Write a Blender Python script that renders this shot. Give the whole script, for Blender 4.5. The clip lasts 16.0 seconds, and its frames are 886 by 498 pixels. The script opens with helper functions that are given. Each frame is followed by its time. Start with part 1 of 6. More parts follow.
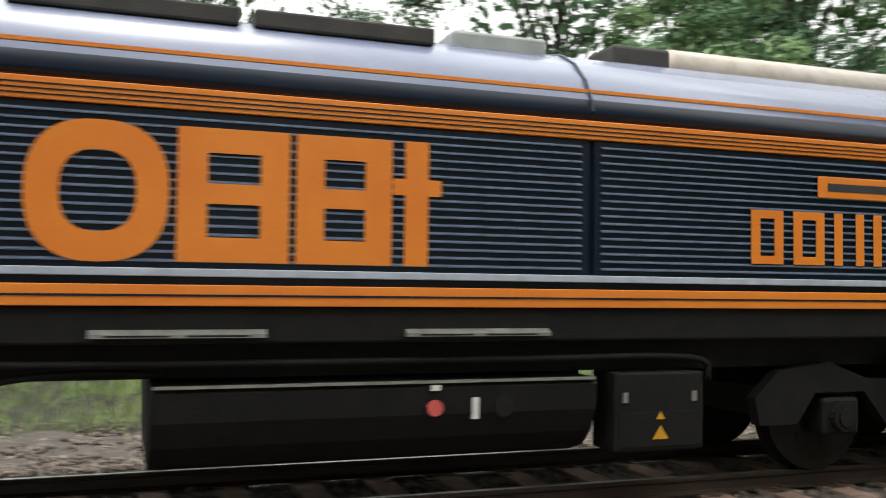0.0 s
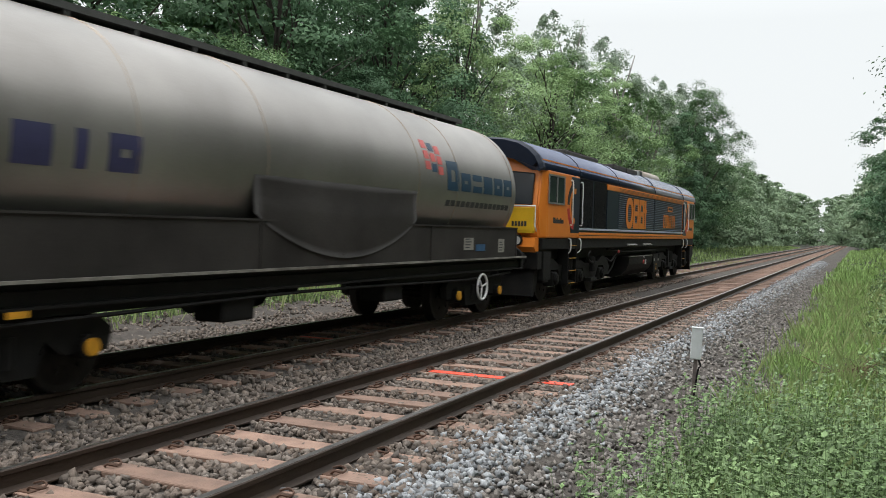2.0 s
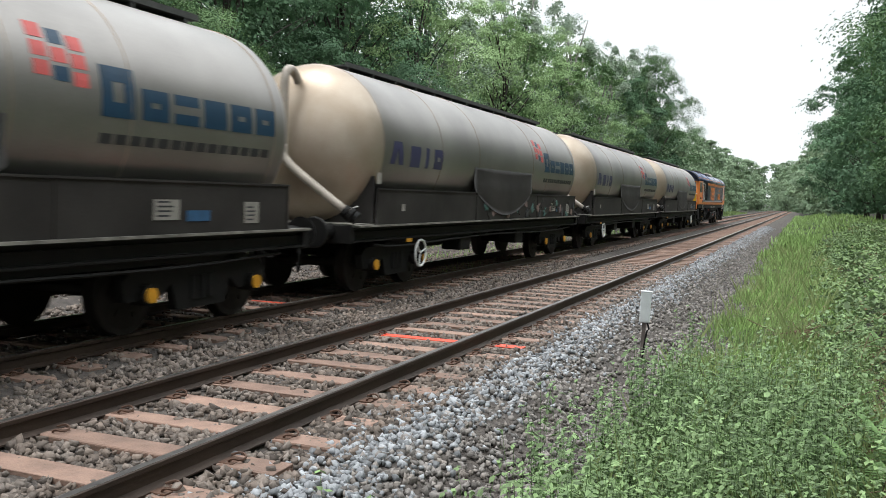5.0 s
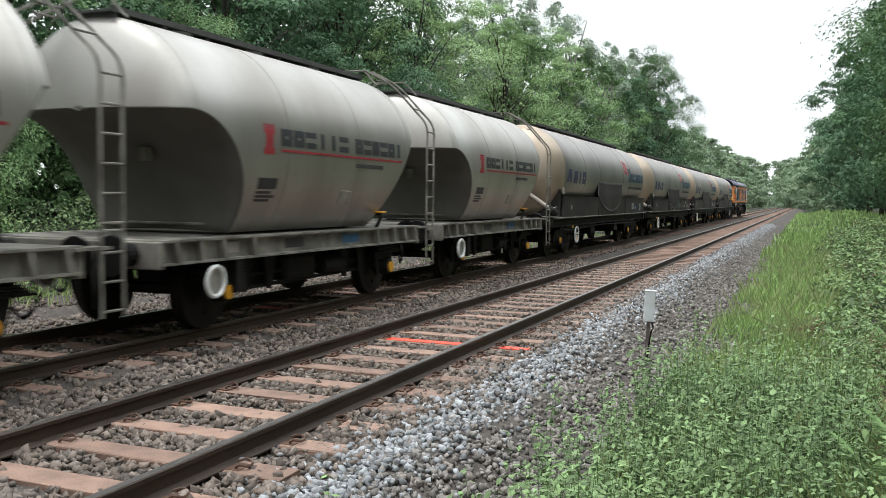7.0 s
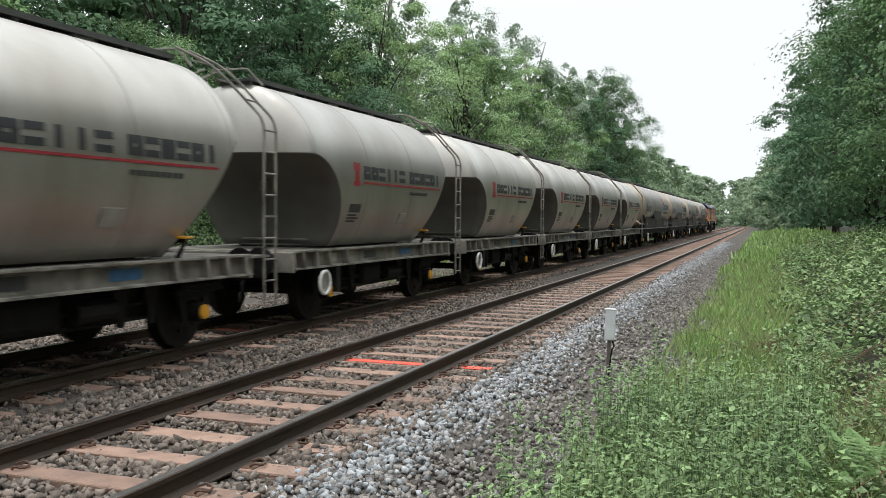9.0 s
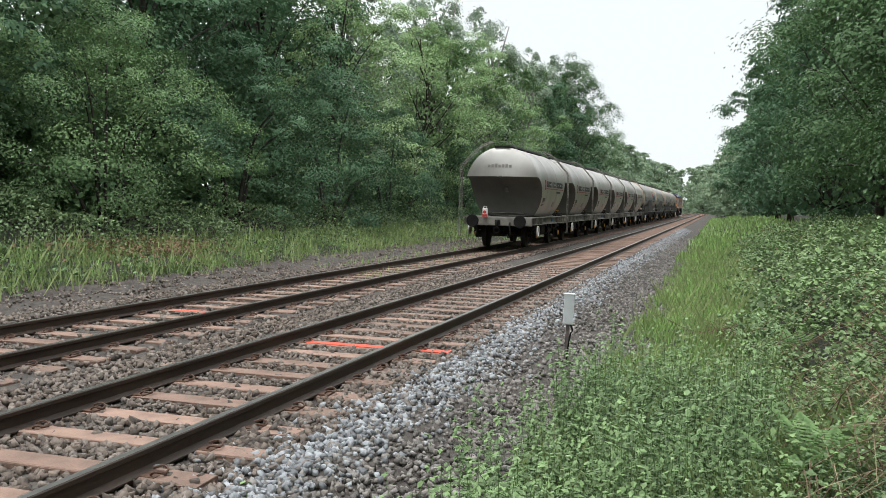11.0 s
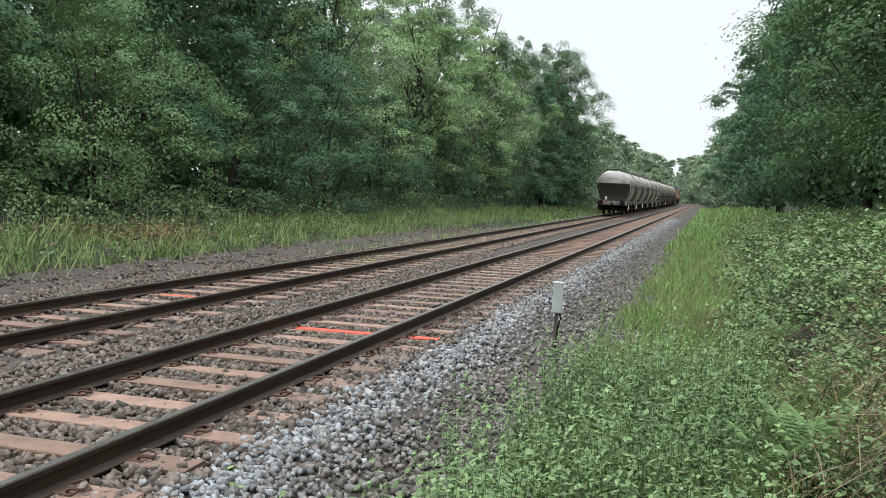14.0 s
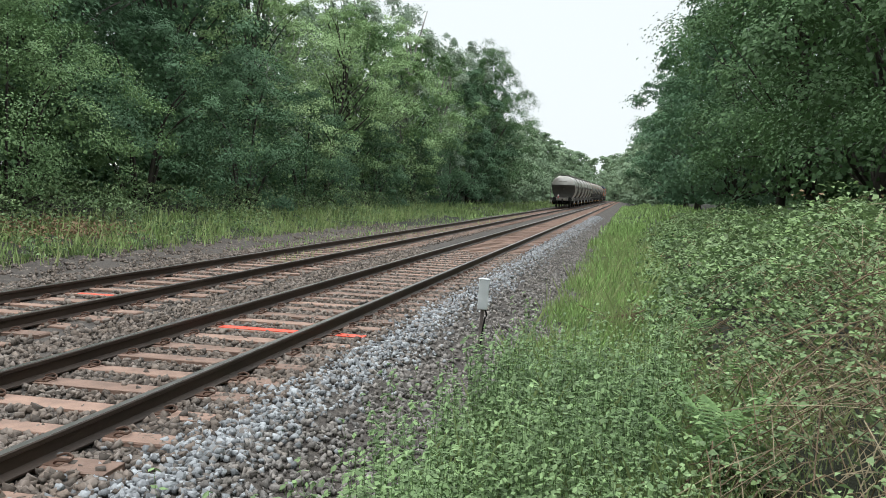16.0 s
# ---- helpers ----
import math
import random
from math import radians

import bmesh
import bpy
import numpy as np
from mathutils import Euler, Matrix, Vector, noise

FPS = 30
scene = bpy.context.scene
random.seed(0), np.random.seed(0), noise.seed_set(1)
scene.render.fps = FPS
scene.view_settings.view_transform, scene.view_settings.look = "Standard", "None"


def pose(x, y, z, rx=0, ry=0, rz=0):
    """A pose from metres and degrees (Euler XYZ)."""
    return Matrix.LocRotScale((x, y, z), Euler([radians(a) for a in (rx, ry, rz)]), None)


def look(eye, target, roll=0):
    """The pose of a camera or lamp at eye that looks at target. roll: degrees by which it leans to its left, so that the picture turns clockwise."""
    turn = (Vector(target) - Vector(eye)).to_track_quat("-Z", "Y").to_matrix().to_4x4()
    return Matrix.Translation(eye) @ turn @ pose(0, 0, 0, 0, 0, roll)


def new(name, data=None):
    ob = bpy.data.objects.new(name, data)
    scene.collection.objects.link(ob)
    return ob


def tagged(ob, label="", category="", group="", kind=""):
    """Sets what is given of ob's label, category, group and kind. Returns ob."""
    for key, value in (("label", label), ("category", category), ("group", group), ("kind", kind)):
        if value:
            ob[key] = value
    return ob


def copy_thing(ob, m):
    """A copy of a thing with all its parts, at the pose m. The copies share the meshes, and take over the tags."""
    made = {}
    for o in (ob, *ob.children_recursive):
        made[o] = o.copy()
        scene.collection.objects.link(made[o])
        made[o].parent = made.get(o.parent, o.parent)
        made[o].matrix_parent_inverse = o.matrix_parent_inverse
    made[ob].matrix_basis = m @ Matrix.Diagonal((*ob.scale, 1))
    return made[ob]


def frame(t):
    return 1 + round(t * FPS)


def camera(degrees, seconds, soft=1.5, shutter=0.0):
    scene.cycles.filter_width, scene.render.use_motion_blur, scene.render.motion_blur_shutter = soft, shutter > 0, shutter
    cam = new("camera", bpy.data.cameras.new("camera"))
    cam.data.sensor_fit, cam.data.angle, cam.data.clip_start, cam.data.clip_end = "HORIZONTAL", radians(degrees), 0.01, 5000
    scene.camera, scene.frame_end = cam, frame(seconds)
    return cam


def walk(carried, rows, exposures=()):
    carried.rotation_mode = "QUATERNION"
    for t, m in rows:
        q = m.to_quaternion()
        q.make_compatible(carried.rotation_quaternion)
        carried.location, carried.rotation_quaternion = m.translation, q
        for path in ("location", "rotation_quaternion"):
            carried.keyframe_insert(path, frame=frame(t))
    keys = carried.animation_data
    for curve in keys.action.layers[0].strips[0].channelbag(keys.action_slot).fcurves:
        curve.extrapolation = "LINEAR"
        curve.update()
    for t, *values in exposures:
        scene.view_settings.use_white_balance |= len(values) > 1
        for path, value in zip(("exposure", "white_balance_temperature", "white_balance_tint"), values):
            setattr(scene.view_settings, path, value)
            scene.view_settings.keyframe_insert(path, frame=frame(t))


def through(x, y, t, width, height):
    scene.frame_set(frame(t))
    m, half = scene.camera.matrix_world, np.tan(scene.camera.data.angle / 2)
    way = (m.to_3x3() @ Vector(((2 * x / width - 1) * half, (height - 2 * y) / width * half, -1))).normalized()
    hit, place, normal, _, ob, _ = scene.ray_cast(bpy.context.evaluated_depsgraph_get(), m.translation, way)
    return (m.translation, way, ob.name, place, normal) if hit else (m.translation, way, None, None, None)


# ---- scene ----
EYE = (0.0, 0.0, 1.65)
# seconds, yaw to the left of the line of the track, pitch, lean to the left
TURNS = [
    (0.00, 70.54, 2.41, 0.70),
    (0.20, 59.43, 2.06, 1.63),
    (0.40, 50.47, 1.95, 1.70),
    (0.50, 46.74, 2.02, 0.73),
    (0.60, 43.71, 1.73, 1.21),
    (0.80, 38.38, 1.25, 1.05),
    (1.00, 34.31, 0.64, 1.11),
    (1.20, 31.35, -0.09, 1.39),
    (1.50, 28.09, -0.74, 1.60),
    (2.00, 24.76, -1.29, 1.51),
    (2.50, 23.50, -1.92, 1.61),
    (3.00, 22.68, -2.41, 2.09),
    (3.50, 21.92, -2.46, 2.28),
    (4.00, 21.51, -2.86, 2.50),
    (6.50, 22.09, -3.69, 0.65),
    (7.00, 21.89, -3.30, 0.78),
    (7.50, 21.23, -2.88, 0.77),
    (8.00, 20.53, -2.49, 0.53),
    (8.50, 20.02, -2.06, 0.46),
    (9.00, 19.46, -2.00, 0.51),
    (9.50, 18.57, -2.23, 0.73),
    (12.00, 16.51, -3.36, 1.51),
    (12.50, 16.32, -3.46, 1.56),
    (13.00, 16.22, -3.55, 1.71),
    (13.50, 16.23, -3.68, 1.89),
    (14.00, 16.29, -3.80, 2.01),
    (14.50, 15.77, -3.87, 2.03),
    (15.00, 14.38, -3.76, 2.08),
    (15.50, 12.64, -3.68, 2.19),
    (16.00, 11.60, -3.82, 2.22),
]


def turned(yaw, pitch, lean):
    m = pose(*EYE, 90 + pitch, 0, yaw)
    return m @ pose(0, 0, 0, 0, 0, lean)


cam = camera(52.2, 16.0, soft=0.85, shutter=0.2)
walk(cam, [(t, turned(y, p, l)) for t, y, p, l in TURNS],
     exposures=[(0.0, 0.60, 6750, 10), (0.8, 0.66, 7050, 10), (1.4, 0.36, 6850, 10), (2.0, 0.0, 6450, 10), (2.8, 0.02, 6400, 10), (3.5, 0.11, 6350, 10), (7.0, 0.24, 6300, 9), (9.3, 0.12, 6400, 9), (12.0, 0.10, 6300, 9), (16.0, 0.08, 6250, 8)])

# ---- light: a bright overcast sky ----
world = bpy.data.worlds.new("overcast")
scene.world = world
world.use_nodes = True
wn, wl = world.node_tree.nodes, world.node_tree.links
sky = wn.new("ShaderNodeTexSky")
sky.sky_type, sky.sun_disc = "NISHITA", False
sky.sun_elevation, sky.sun_rotation = radians(72), radians(260)
sky.dust_density, sky.air_density = 4.0, 1.0
dim = wn.new("ShaderNodeMix")
dim.data_type = "RGBA"
dim.inputs["Factor"].default_value = 0.93
wl.new(sky.outputs["Color"], dim.inputs["A"])
# an overcast sky is brighter overhead than at the horizon
where, split, rise, cloud = wn.new("ShaderNodeTexCoord"), wn.new("ShaderNodeSeparateXYZ"), wn.new("ShaderNodeMapRange"), wn.new("ShaderNodeVectorMath")
wl.new(where.outputs["Generated"], split.inputs[0])
wl.new(split.outputs["Z"], rise.inputs["Value"])
rise.inputs["From Min"].default_value, rise.inputs["From Max"].default_value = 0.22, 1.0
rise.inputs["To Min"].default_value, rise.inputs["To Max"].default_value = 9.8, 29.0
cloud.operation = "SCALE"
cloud.inputs[0].default_value = (0.965, 1.0, 1.0)
wl.new(rise.outputs["Result"], cloud.inputs["Scale"])
wl.new(cloud.outputs[0], dim.inputs["B"])
wl.new(dim.outputs["Result"], wn["Background"].inputs["Color"])
wn["Background"].inputs["Strength"].default_value = 0.1
sun = new("sun", bpy.data.lights.new("sun", "SUN"))
sun.data.energy, sun.data.angle, sun.data.color = 1.35, radians(26), (1.0, 0.97, 0.92)
sun.matrix_world = look((-14, -7, 50), (0, 0, 0))
scene.view_settings.exposure = 0.0

# ---- materials ----
def mat(name, color, rough=0.6, metal=0.0, vary=0.25, scale=6.0, bump=0.2, second=None, second_amount=0.5, stretch=(1, 1, 1), island=0.0, rand=0.0, fine=60.0, spec=0.5):
    """A surface with two scales of noise in its colour, and fine relief."""
    m = bpy.data.materials.new(name)
    m.use_nodes = True
    n, l = m.node_tree.nodes, m.node_tree.links
    b = n["Principled BSDF"]
    tc = n.new("ShaderNodeTexCoord")
    mp = n.new("ShaderNodeMapping")
    mp.inputs["Scale"].default_value = stretch
    l.new(tc.outputs["Object"], mp.inputs["Vector"])
    big, small = n.new("ShaderNodeTexNoise"), n.new("ShaderNodeTexNoise")
    big.inputs["Scale"].default_value, small.inputs["Scale"].default_value = scale, fine
    big.inputs["Detail"].default_value, small.inputs["Detail"].default_value = 6, 3
    for t in (big, small):
        l.new(mp.outputs["Vector"], t.inputs["Vector"])
    ramp = n.new("ShaderNodeMapRange")
    ramp.inputs["From Min"].default_value, ramp.inputs["From Max"].default_value = 0.35, 0.68
    l.new(big.outputs["Fac"], ramp.inputs["Value"])
    mix = n.new("ShaderNodeMix")
    mix.data_type = "RGBA"
    sec = second or tuple(c * (1 - vary) for c in color)
    mix.inputs["A"].default_value, mix.inputs["B"].default_value = (*color, 1), (*sec, 1)
    amt = n.new("ShaderNodeMath")
    amt.operation = "MULTIPLY"
    amt.inputs[1].default_value = second_amount if second else 1.0
    l.new(ramp.outputs["Result"], amt.inputs[0])
    l.new(amt.outputs[0], mix.inputs["Factor"])
    hsv = n.new("ShaderNodeHueSaturation")
    l.new(mix.outputs["Result"], hsv.inputs["Color"])
    val = n.new("ShaderNodeMapRange")
    val.inputs["To Min"].default_value, val.inputs["To Max"].default_value = 1 - vary * 0.5, 1 + vary * 0.5
    l.new(small.outputs["Fac"], val.inputs["Value"])
    last = val.outputs["Result"]
    for amount, node, socket in ((island, "ShaderNodeNewGeometry", "Random Per Island"), (rand, "ShaderNodeObjectInfo", "Random")):
        if amount:
            src, mr, mul = n.new(node), n.new("ShaderNodeMapRange"), n.new("ShaderNodeMath")
            mr.inputs["To Min"].default_value, mr.inputs["To Max"].default_value = 1 - amount, 1 + amount
            l.new(src.outputs[socket], mr.inputs["Value"])
            mul.operation = "MULTIPLY"
            l.new(last, mul.inputs[0])
            l.new(mr.outputs["Result"], mul.inputs[1])
            last = mul.outputs[0]
    l.new(last, hsv.inputs["Value"])
    l.new(hsv.outputs["Color"], b.inputs["Base Color"])
    b.inputs["Roughness"].default_value, b.inputs["Metallic"].default_value = rough, metal
    b.inputs["Specular IOR Level"].default_value = spec
    if bump:
        bp = n.new("ShaderNodeBump")
        bp.inputs["Strength"].default_value, bp.inputs["Distance"].default_value = bump, 0.02
        l.new(small.outputs["Fac"], bp.inputs["Height"])
        l.new(bp.outputs["Normal"], b.inputs["Normal"])
    return m


def leaf_mat(name, color, second, through=0.2, island=0.16, spec=0.2):
    """Thin leaves: matt above, some light passing through, each leaf of its own shade."""
    m = mat(name, color, rough=0.58, vary=0.3, scale=0.5, bump=0, second=second, second_amount=0.8, island=island, fine=9.0)
    n, l = m.node_tree.nodes, m.node_tree.links
    b = n["Principled BSDF"]
    tr = n.new("ShaderNodeBsdfTranslucent")
    col = b.inputs["Base Color"].links[0].from_socket
    l.new(col, tr.inputs["Color"])
    sh = n.new("ShaderNodeMixShader")
    sh.inputs[0].default_value = through
    l.new(b.outputs[0], sh.inputs[1])
    l.new(tr.outputs[0], sh.inputs[2])
    l.new(sh.outputs[0], n["Material Output"].inputs[0])
    b.inputs["Specular IOR Level"].default_value = spec
    return m


def glass_mat(name, color=(0.02, 0.025, 0.03)):
    m = bpy.data.materials.new(name)
    m.use_nodes = True
    b = m.node_tree.nodes["Principled BSDF"]
    b.inputs["Base Color"].default_value = (*color, 1)
    b.inputs["Roughness"].default_value = 0.08
    b.inputs["IOR"].default_value = 1.5
    return m


M = dict(
    orange=mat("orange_paint", (0.75, 0.225, 0.026), 0.36, vary=0.14, scale=2, bump=0.02, second=(0.66, 0.17, 0.02), second_amount=0.6),
    yellow=mat("yellow_paint", (0.75, 0.45, 0.02), 0.4, vary=0.15, scale=3, bump=0.03),
    navy=mat("navy_paint", (0.007, 0.013, 0.030), 0.35, vary=0.25, scale=2, bump=0.02, spec=0.3),
    visor=mat("dark_blue_visor_paint", (0.008, 0.013, 0.028), 0.55, vary=0.25, scale=2, bump=0.03, spec=0.2),
    # roof blue lightened, with paler streaks, to carry the sky's reflection
    roofblue=mat("roof_paint_with_sky_sheen", (0.10, 0.12, 0.20), 0.26, vary=0.2, scale=1.5, bump=0.03, second=(0.22, 0.24, 0.32), second_amount=0.5, stretch=(1, 0.3, 1)),
    # paler than the navy panel: the slats' highlights are put into the colour
    slat=mat("slat_highlight_paint", (0.11, 0.14, 0.205), 0.3, vary=0.2, bump=0.02),
    whiteline=mat("pale_blue_line_paint", (0.42, 0.46, 0.55), 0.4, vary=0.2, bump=0.03),
    grille=mat("black_grille_paint", (0.006, 0.006, 0.007), 0.6, vary=0.3, bump=0.1, spec=0.25),
    black=mat("black_underframe", (0.006, 0.006, 0.006), 0.7, vary=0.5, scale=5, bump=0.2, second=(0.016, 0.014, 0.012), second_amount=0.5, spec=0.22),
    soot=mat("sooty_roof", (0.05, 0.045, 0.042), 0.8, vary=0.4, scale=3, bump=0.2),
    roofplate=mat("pale_roof_plate", (0.35, 0.36, 0.35), 0.6, vary=0.3, scale=3, bump=0.1),
    steel=mat("dull_steel", (0.35, 0.34, 0.32), 0.45, 0.6, vary=0.3, bump=0.1),
    white=mat("white_paint", (0.72, 0.72, 0.70), 0.5, vary=0.12, bump=0.05),
    hubyellow=mat("yellow_axlebox_paint", (0.70, 0.33, 0.02), 0.5, vary=0.3, bump=0.1),
    red=mat("red_paint", (0.55, 0.03, 0.03), 0.5, vary=0.25, bump=0.04),
    tank=mat("cement_dusted_tank", (0.33, 0.306, 0.288), 0.38, 0.68, vary=0.2, scale=0.8, bump=0.05, second=(0.165, 0.152, 0.142), second_amount=0.9, stretch=(0.8, 0.5, 0.6)),
    tankend=mat("brown_stained_tank_end", (0.42, 0.35, 0.28), 0.40, 0.5, vary=0.2, scale=0.9, bump=0.05, second=(0.24, 0.165, 0.10), second_amount=0.8),
    # grime plus the shade of the tank's underside, both in one dark colour
    skirt=mat("tank_skirt_grime_and_shade", (0.044, 0.040, 0.037), 0.66, vary=0.35, scale=1.6, bump=0.1, second=(0.016, 0.014, 0.013), second_amount=0.9, stretch=(1, 0.5, 0.6), spec=0.16),
    hopper=mat("pale_grey_hopper", (0.46, 0.44, 0.415), 0.36, 0.6, vary=0.18, scale=0.9, bump=0.04, second=(0.22, 0.195, 0.165), second_amount=0.75, stretch=(0.7, 0.8, 0.4), rand=0.14),
    # end sheets and saddle in a darker grey than the hopper body
    slope=mat("dark_slope_sheet", (0.125, 0.117, 0.107), 0.75, vary=0.2, scale=1.3, bump=0.06, second=(0.085, 0.078, 0.072), second_amount=0.8, spec=0.3),
    sole=mat("cement_grey_solebar", (0.24, 0.225, 0.195), 0.7, vary=0.45, scale=3.2, bump=0.15, second=(0.07, 0.062, 0.054), second_amount=0.9),
    walkway=mat("dark_walkway_grating", (0.06, 0.06, 0.055), 0.7, vary=0.4, bump=0.2),
    pipe=mat("cement_coated_pipe", (0.36, 0.31, 0.26), 0.45, vary=0.25, scale=5, bump=0.1),
    blueletter=mat("teal_blue_lettering", (0.006, 0.04, 0.085), 0.45, vary=0.2, bump=0.03),
    purple=mat("faded_purple_lettering", (0.035, 0.035, 0.10), 0.55, vary=0.3, bump=0.03),
    coral=mat("coral_red_marking", (0.60, 0.10, 0.09), 0.5, vary=0.2, bump=0.03),
    dark=mat("dark_grey_lettering", (0.03, 0.03, 0.035), 0.55, vary=0.3, bump=0.03),
    label=mat("pale_paper_label", (0.52, 0.50, 0.46), 0.6, vary=0.2, bump=0.04),
    crimson=mat("faded_crimson_paint", (0.34, 0.022, 0.035), 0.55, vary=0.35, bump=0.04),
    panel=mat("pale_data_panel", (0.30, 0.28, 0.25), 0.6, vary=0.25, bump=0.04),
    bluepanel=mat("blue_data_panel", (0.03, 0.10, 0.21), 0.55, vary=0.25, bump=0.03),
    teal=mat("faded_teal_spray_paint", (0.07, 0.15, 0.13), 0.7, vary=0.3, bump=0.03),
    pink=mat("faded_pink_spray_paint", (0.22, 0.15, 0.13), 0.7, vary=0.3, bump=0.03),
    tyre=mat("worn_wheel_steel", (0.018, 0.015, 0.013), 0.6, 0.2, vary=0.4, bump=0.1, spec=0.3),
    rail=mat("rusty_rail", (0.055, 0.036, 0.026), 0.6, 0.3, vary=0.4, scale=4, bump=0.15, stretch=(1, 0.3, 1)),
    railhead=mat("polished_rail_head", (0.32, 0.30, 0.29), 0.3, 0.9, vary=0.2, bump=0.02),
    sleeper=mat("dusty_pink_brown_sleeper", (0.29, 0.185, 0.14), 0.85, vary=0.35, scale=5, bump=0.35, second=(0.17, 0.11, 0.085), second_amount=0.8, rand=0.22),
    clip=mat("rusty_rail_clip", (0.10, 0.05, 0.03), 0.75, vary=0.4, bump=0.2),
    redpaint=mat("fluorescent_red_paint", (0.85, 0.085, 0.04), 0.6, vary=0.2, bump=0.2),
    ballast=mat("brown_grey_ballast_bed", (0.085, 0.072, 0.062), 0.95, vary=0.6, scale=9, bump=1.0, second=(0.04, 0.033, 0.03), second_amount=0.9, fine=38.0),
    stone=mat("weathered_ballast_stone", (0.168, 0.141, 0.122), 0.9, vary=0.3, scale=4, bump=0.3, second=(0.125, 0.09, 0.068), second_amount=0.7, island=0.5),
    greystone=mat("grey_cess_stone", (0.205, 0.19, 0.18), 0.9, vary=0.3, scale=4, bump=0.3, second=(0.17, 0.145, 0.125), second_amount=0.8, island=0.5),
    palestone=mat("fresh_pale_grey_stone", (0.305, 0.315, 0.33), 0.85, vary=0.25, scale=4, bump=0.3, island=0.5),
    # near-black earth: shade in the gaps under the plants is in the colour
    earth=mat("mossy_litter_earth_with_shade", (0.020, 0.023, 0.011), 0.95, vary=0.5, scale=1.2, bump=0.8, second=(0.018, 0.014, 0.009), second_amount=0.8),
    post=mat("grey_post_paint", (0.62, 0.64, 0.65), 0.5, vary=0.15, bump=0.05),
    postleg=mat("weathered_post_leg", (0.16, 0.13, 0.12), 0.8, vary=0.4, bump=0.2),
    bark=mat("grey_brown_bark", (0.055, 0.045, 0.036), 0.95, vary=0.5, scale=7, bump=0.8, stretch=(1, 1, 0.25)),
    palebark=mat("pale_birch_bark", (0.34, 0.32, 0.29), 0.85, vary=0.4, scale=5, bump=0.5, second=(0.06, 0.05, 0.05), second_amount=0.9, stretch=(0.4, 0.4, 2)),
    glass=glass_mat("dark_cab_glass"),
    lens=mat("lamp_lens", (0.5, 0.5, 0.48), 0.2, vary=0.1, bump=0),
    leaf_mid=leaf_mat("mid_green_leaves", (0.205, 0.315, 0.135), (0.095, 0.17, 0.075)),
    leaf_dark=leaf_mat("deep_green_leaves", (0.115, 0.205, 0.105), (0.05, 0.105, 0.058)),
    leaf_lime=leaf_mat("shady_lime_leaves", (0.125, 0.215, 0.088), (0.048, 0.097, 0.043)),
    leaf_light=leaf_mat("light_willow_green_leaves", (0.34, 0.47, 0.225), (0.22, 0.335, 0.145)),
    leaf_blue=leaf_mat("grey_green_leaves", (0.29, 0.36, 0.26), (0.19, 0.26, 0.18)),
    # paler and greyer leaf colour that carries the haze of distance
    leaf_far=leaf_mat("haze_tinted_grey_green_leaves", (0.28, 0.37, 0.23), (0.19, 0.27, 0.17)),
    grass=leaf_mat("bright_grass_blades", (0.315, 0.455, 0.16), (0.18, 0.285, 0.09), 0.2, 0.4),
    bankgrass=leaf_mat("bank_grass_blades", (0.24, 0.325, 0.12), (0.11, 0.165, 0.06), 0.2, 0.4),
    drygrass=leaf_mat("mixed_dry_grass_blades", (0.33, 0.37, 0.17), (0.22, 0.31, 0.11)),
    nettle=leaf_mat("nettle_leaves", (0.215, 0.31, 0.135), (0.055, 0.105, 0.04), 0.15, 0.45, 0.2),
    bramble=leaf_mat("bramble_leaves", (0.24, 0.325, 0.155), (0.07, 0.125, 0.052), 0.15, 0.45, 0.2),
    fresh=leaf_mat("fresh_bramble_leaves", (0.27, 0.38, 0.16), (0.18, 0.28, 0.11)),
    deadleaf=leaf_mat("dead_brown_leaves", (0.30, 0.20, 0.12), (0.15, 0.10, 0.06)),
    fern=leaf_mat("fern_fronds", (0.18, 0.29, 0.105), (0.11, 0.20, 0.07)),
    straw=mat("pale_dry_straw", (0.36, 0.29, 0.185), 0.8, vary=0.3, bump=0.1),
    cane=mat("dry_bramble_cane", (0.21, 0.145, 0.09), 0.9, vary=0.4, bump=0.2),
)

# ---- mesh helpers ----
def mesh_of(bm, name, materials, smooth=False):
    me = bpy.data.meshes.new(name)
    bm.normal_update()
    bm.to_mesh(me)
    bm.free()
    for m in materials if isinstance(materials, (list, tuple)) else [materials]:
        me.materials.append(m)
    if smooth:
        me.shade_smooth()
    return me


def part(name, bm, material, parent, label="", at=None, smooth=False):
    ob = new(name, mesh_of(bm, name, material, smooth))
    ob.parent = parent
    if at is not None:
        ob.matrix_basis = at
    return tagged(ob, label)


def again(name, me, parent, at):
    """Another piece on a mesh that exists."""
    ob = new(name, me)
    ob.parent, ob.matrix_basis = parent, at
    return ob


def box(bm, x0, x1, y0, y1, z0, z1, bevel=0.0):
    vs = bmesh.ops.create_cube(bm, size=1.0)["verts"]
    for v in vs:
        v.co = Vector((x0 + (v.co.x + 0.5) * (x1 - x0), y0 + (v.co.y + 0.5) * (y1 - y0), z0 + (v.co.z + 0.5) * (z1 - z0)))
    if bevel:
        es = list({e for v in vs for e in v.link_edges})
        bmesh.ops.bevel(bm, geom=es, offset=bevel, segments=2, affect="EDGES", profile=0.5)
    return bm


def B(*a, **k):
    return box(bmesh.new(), *a, **k)


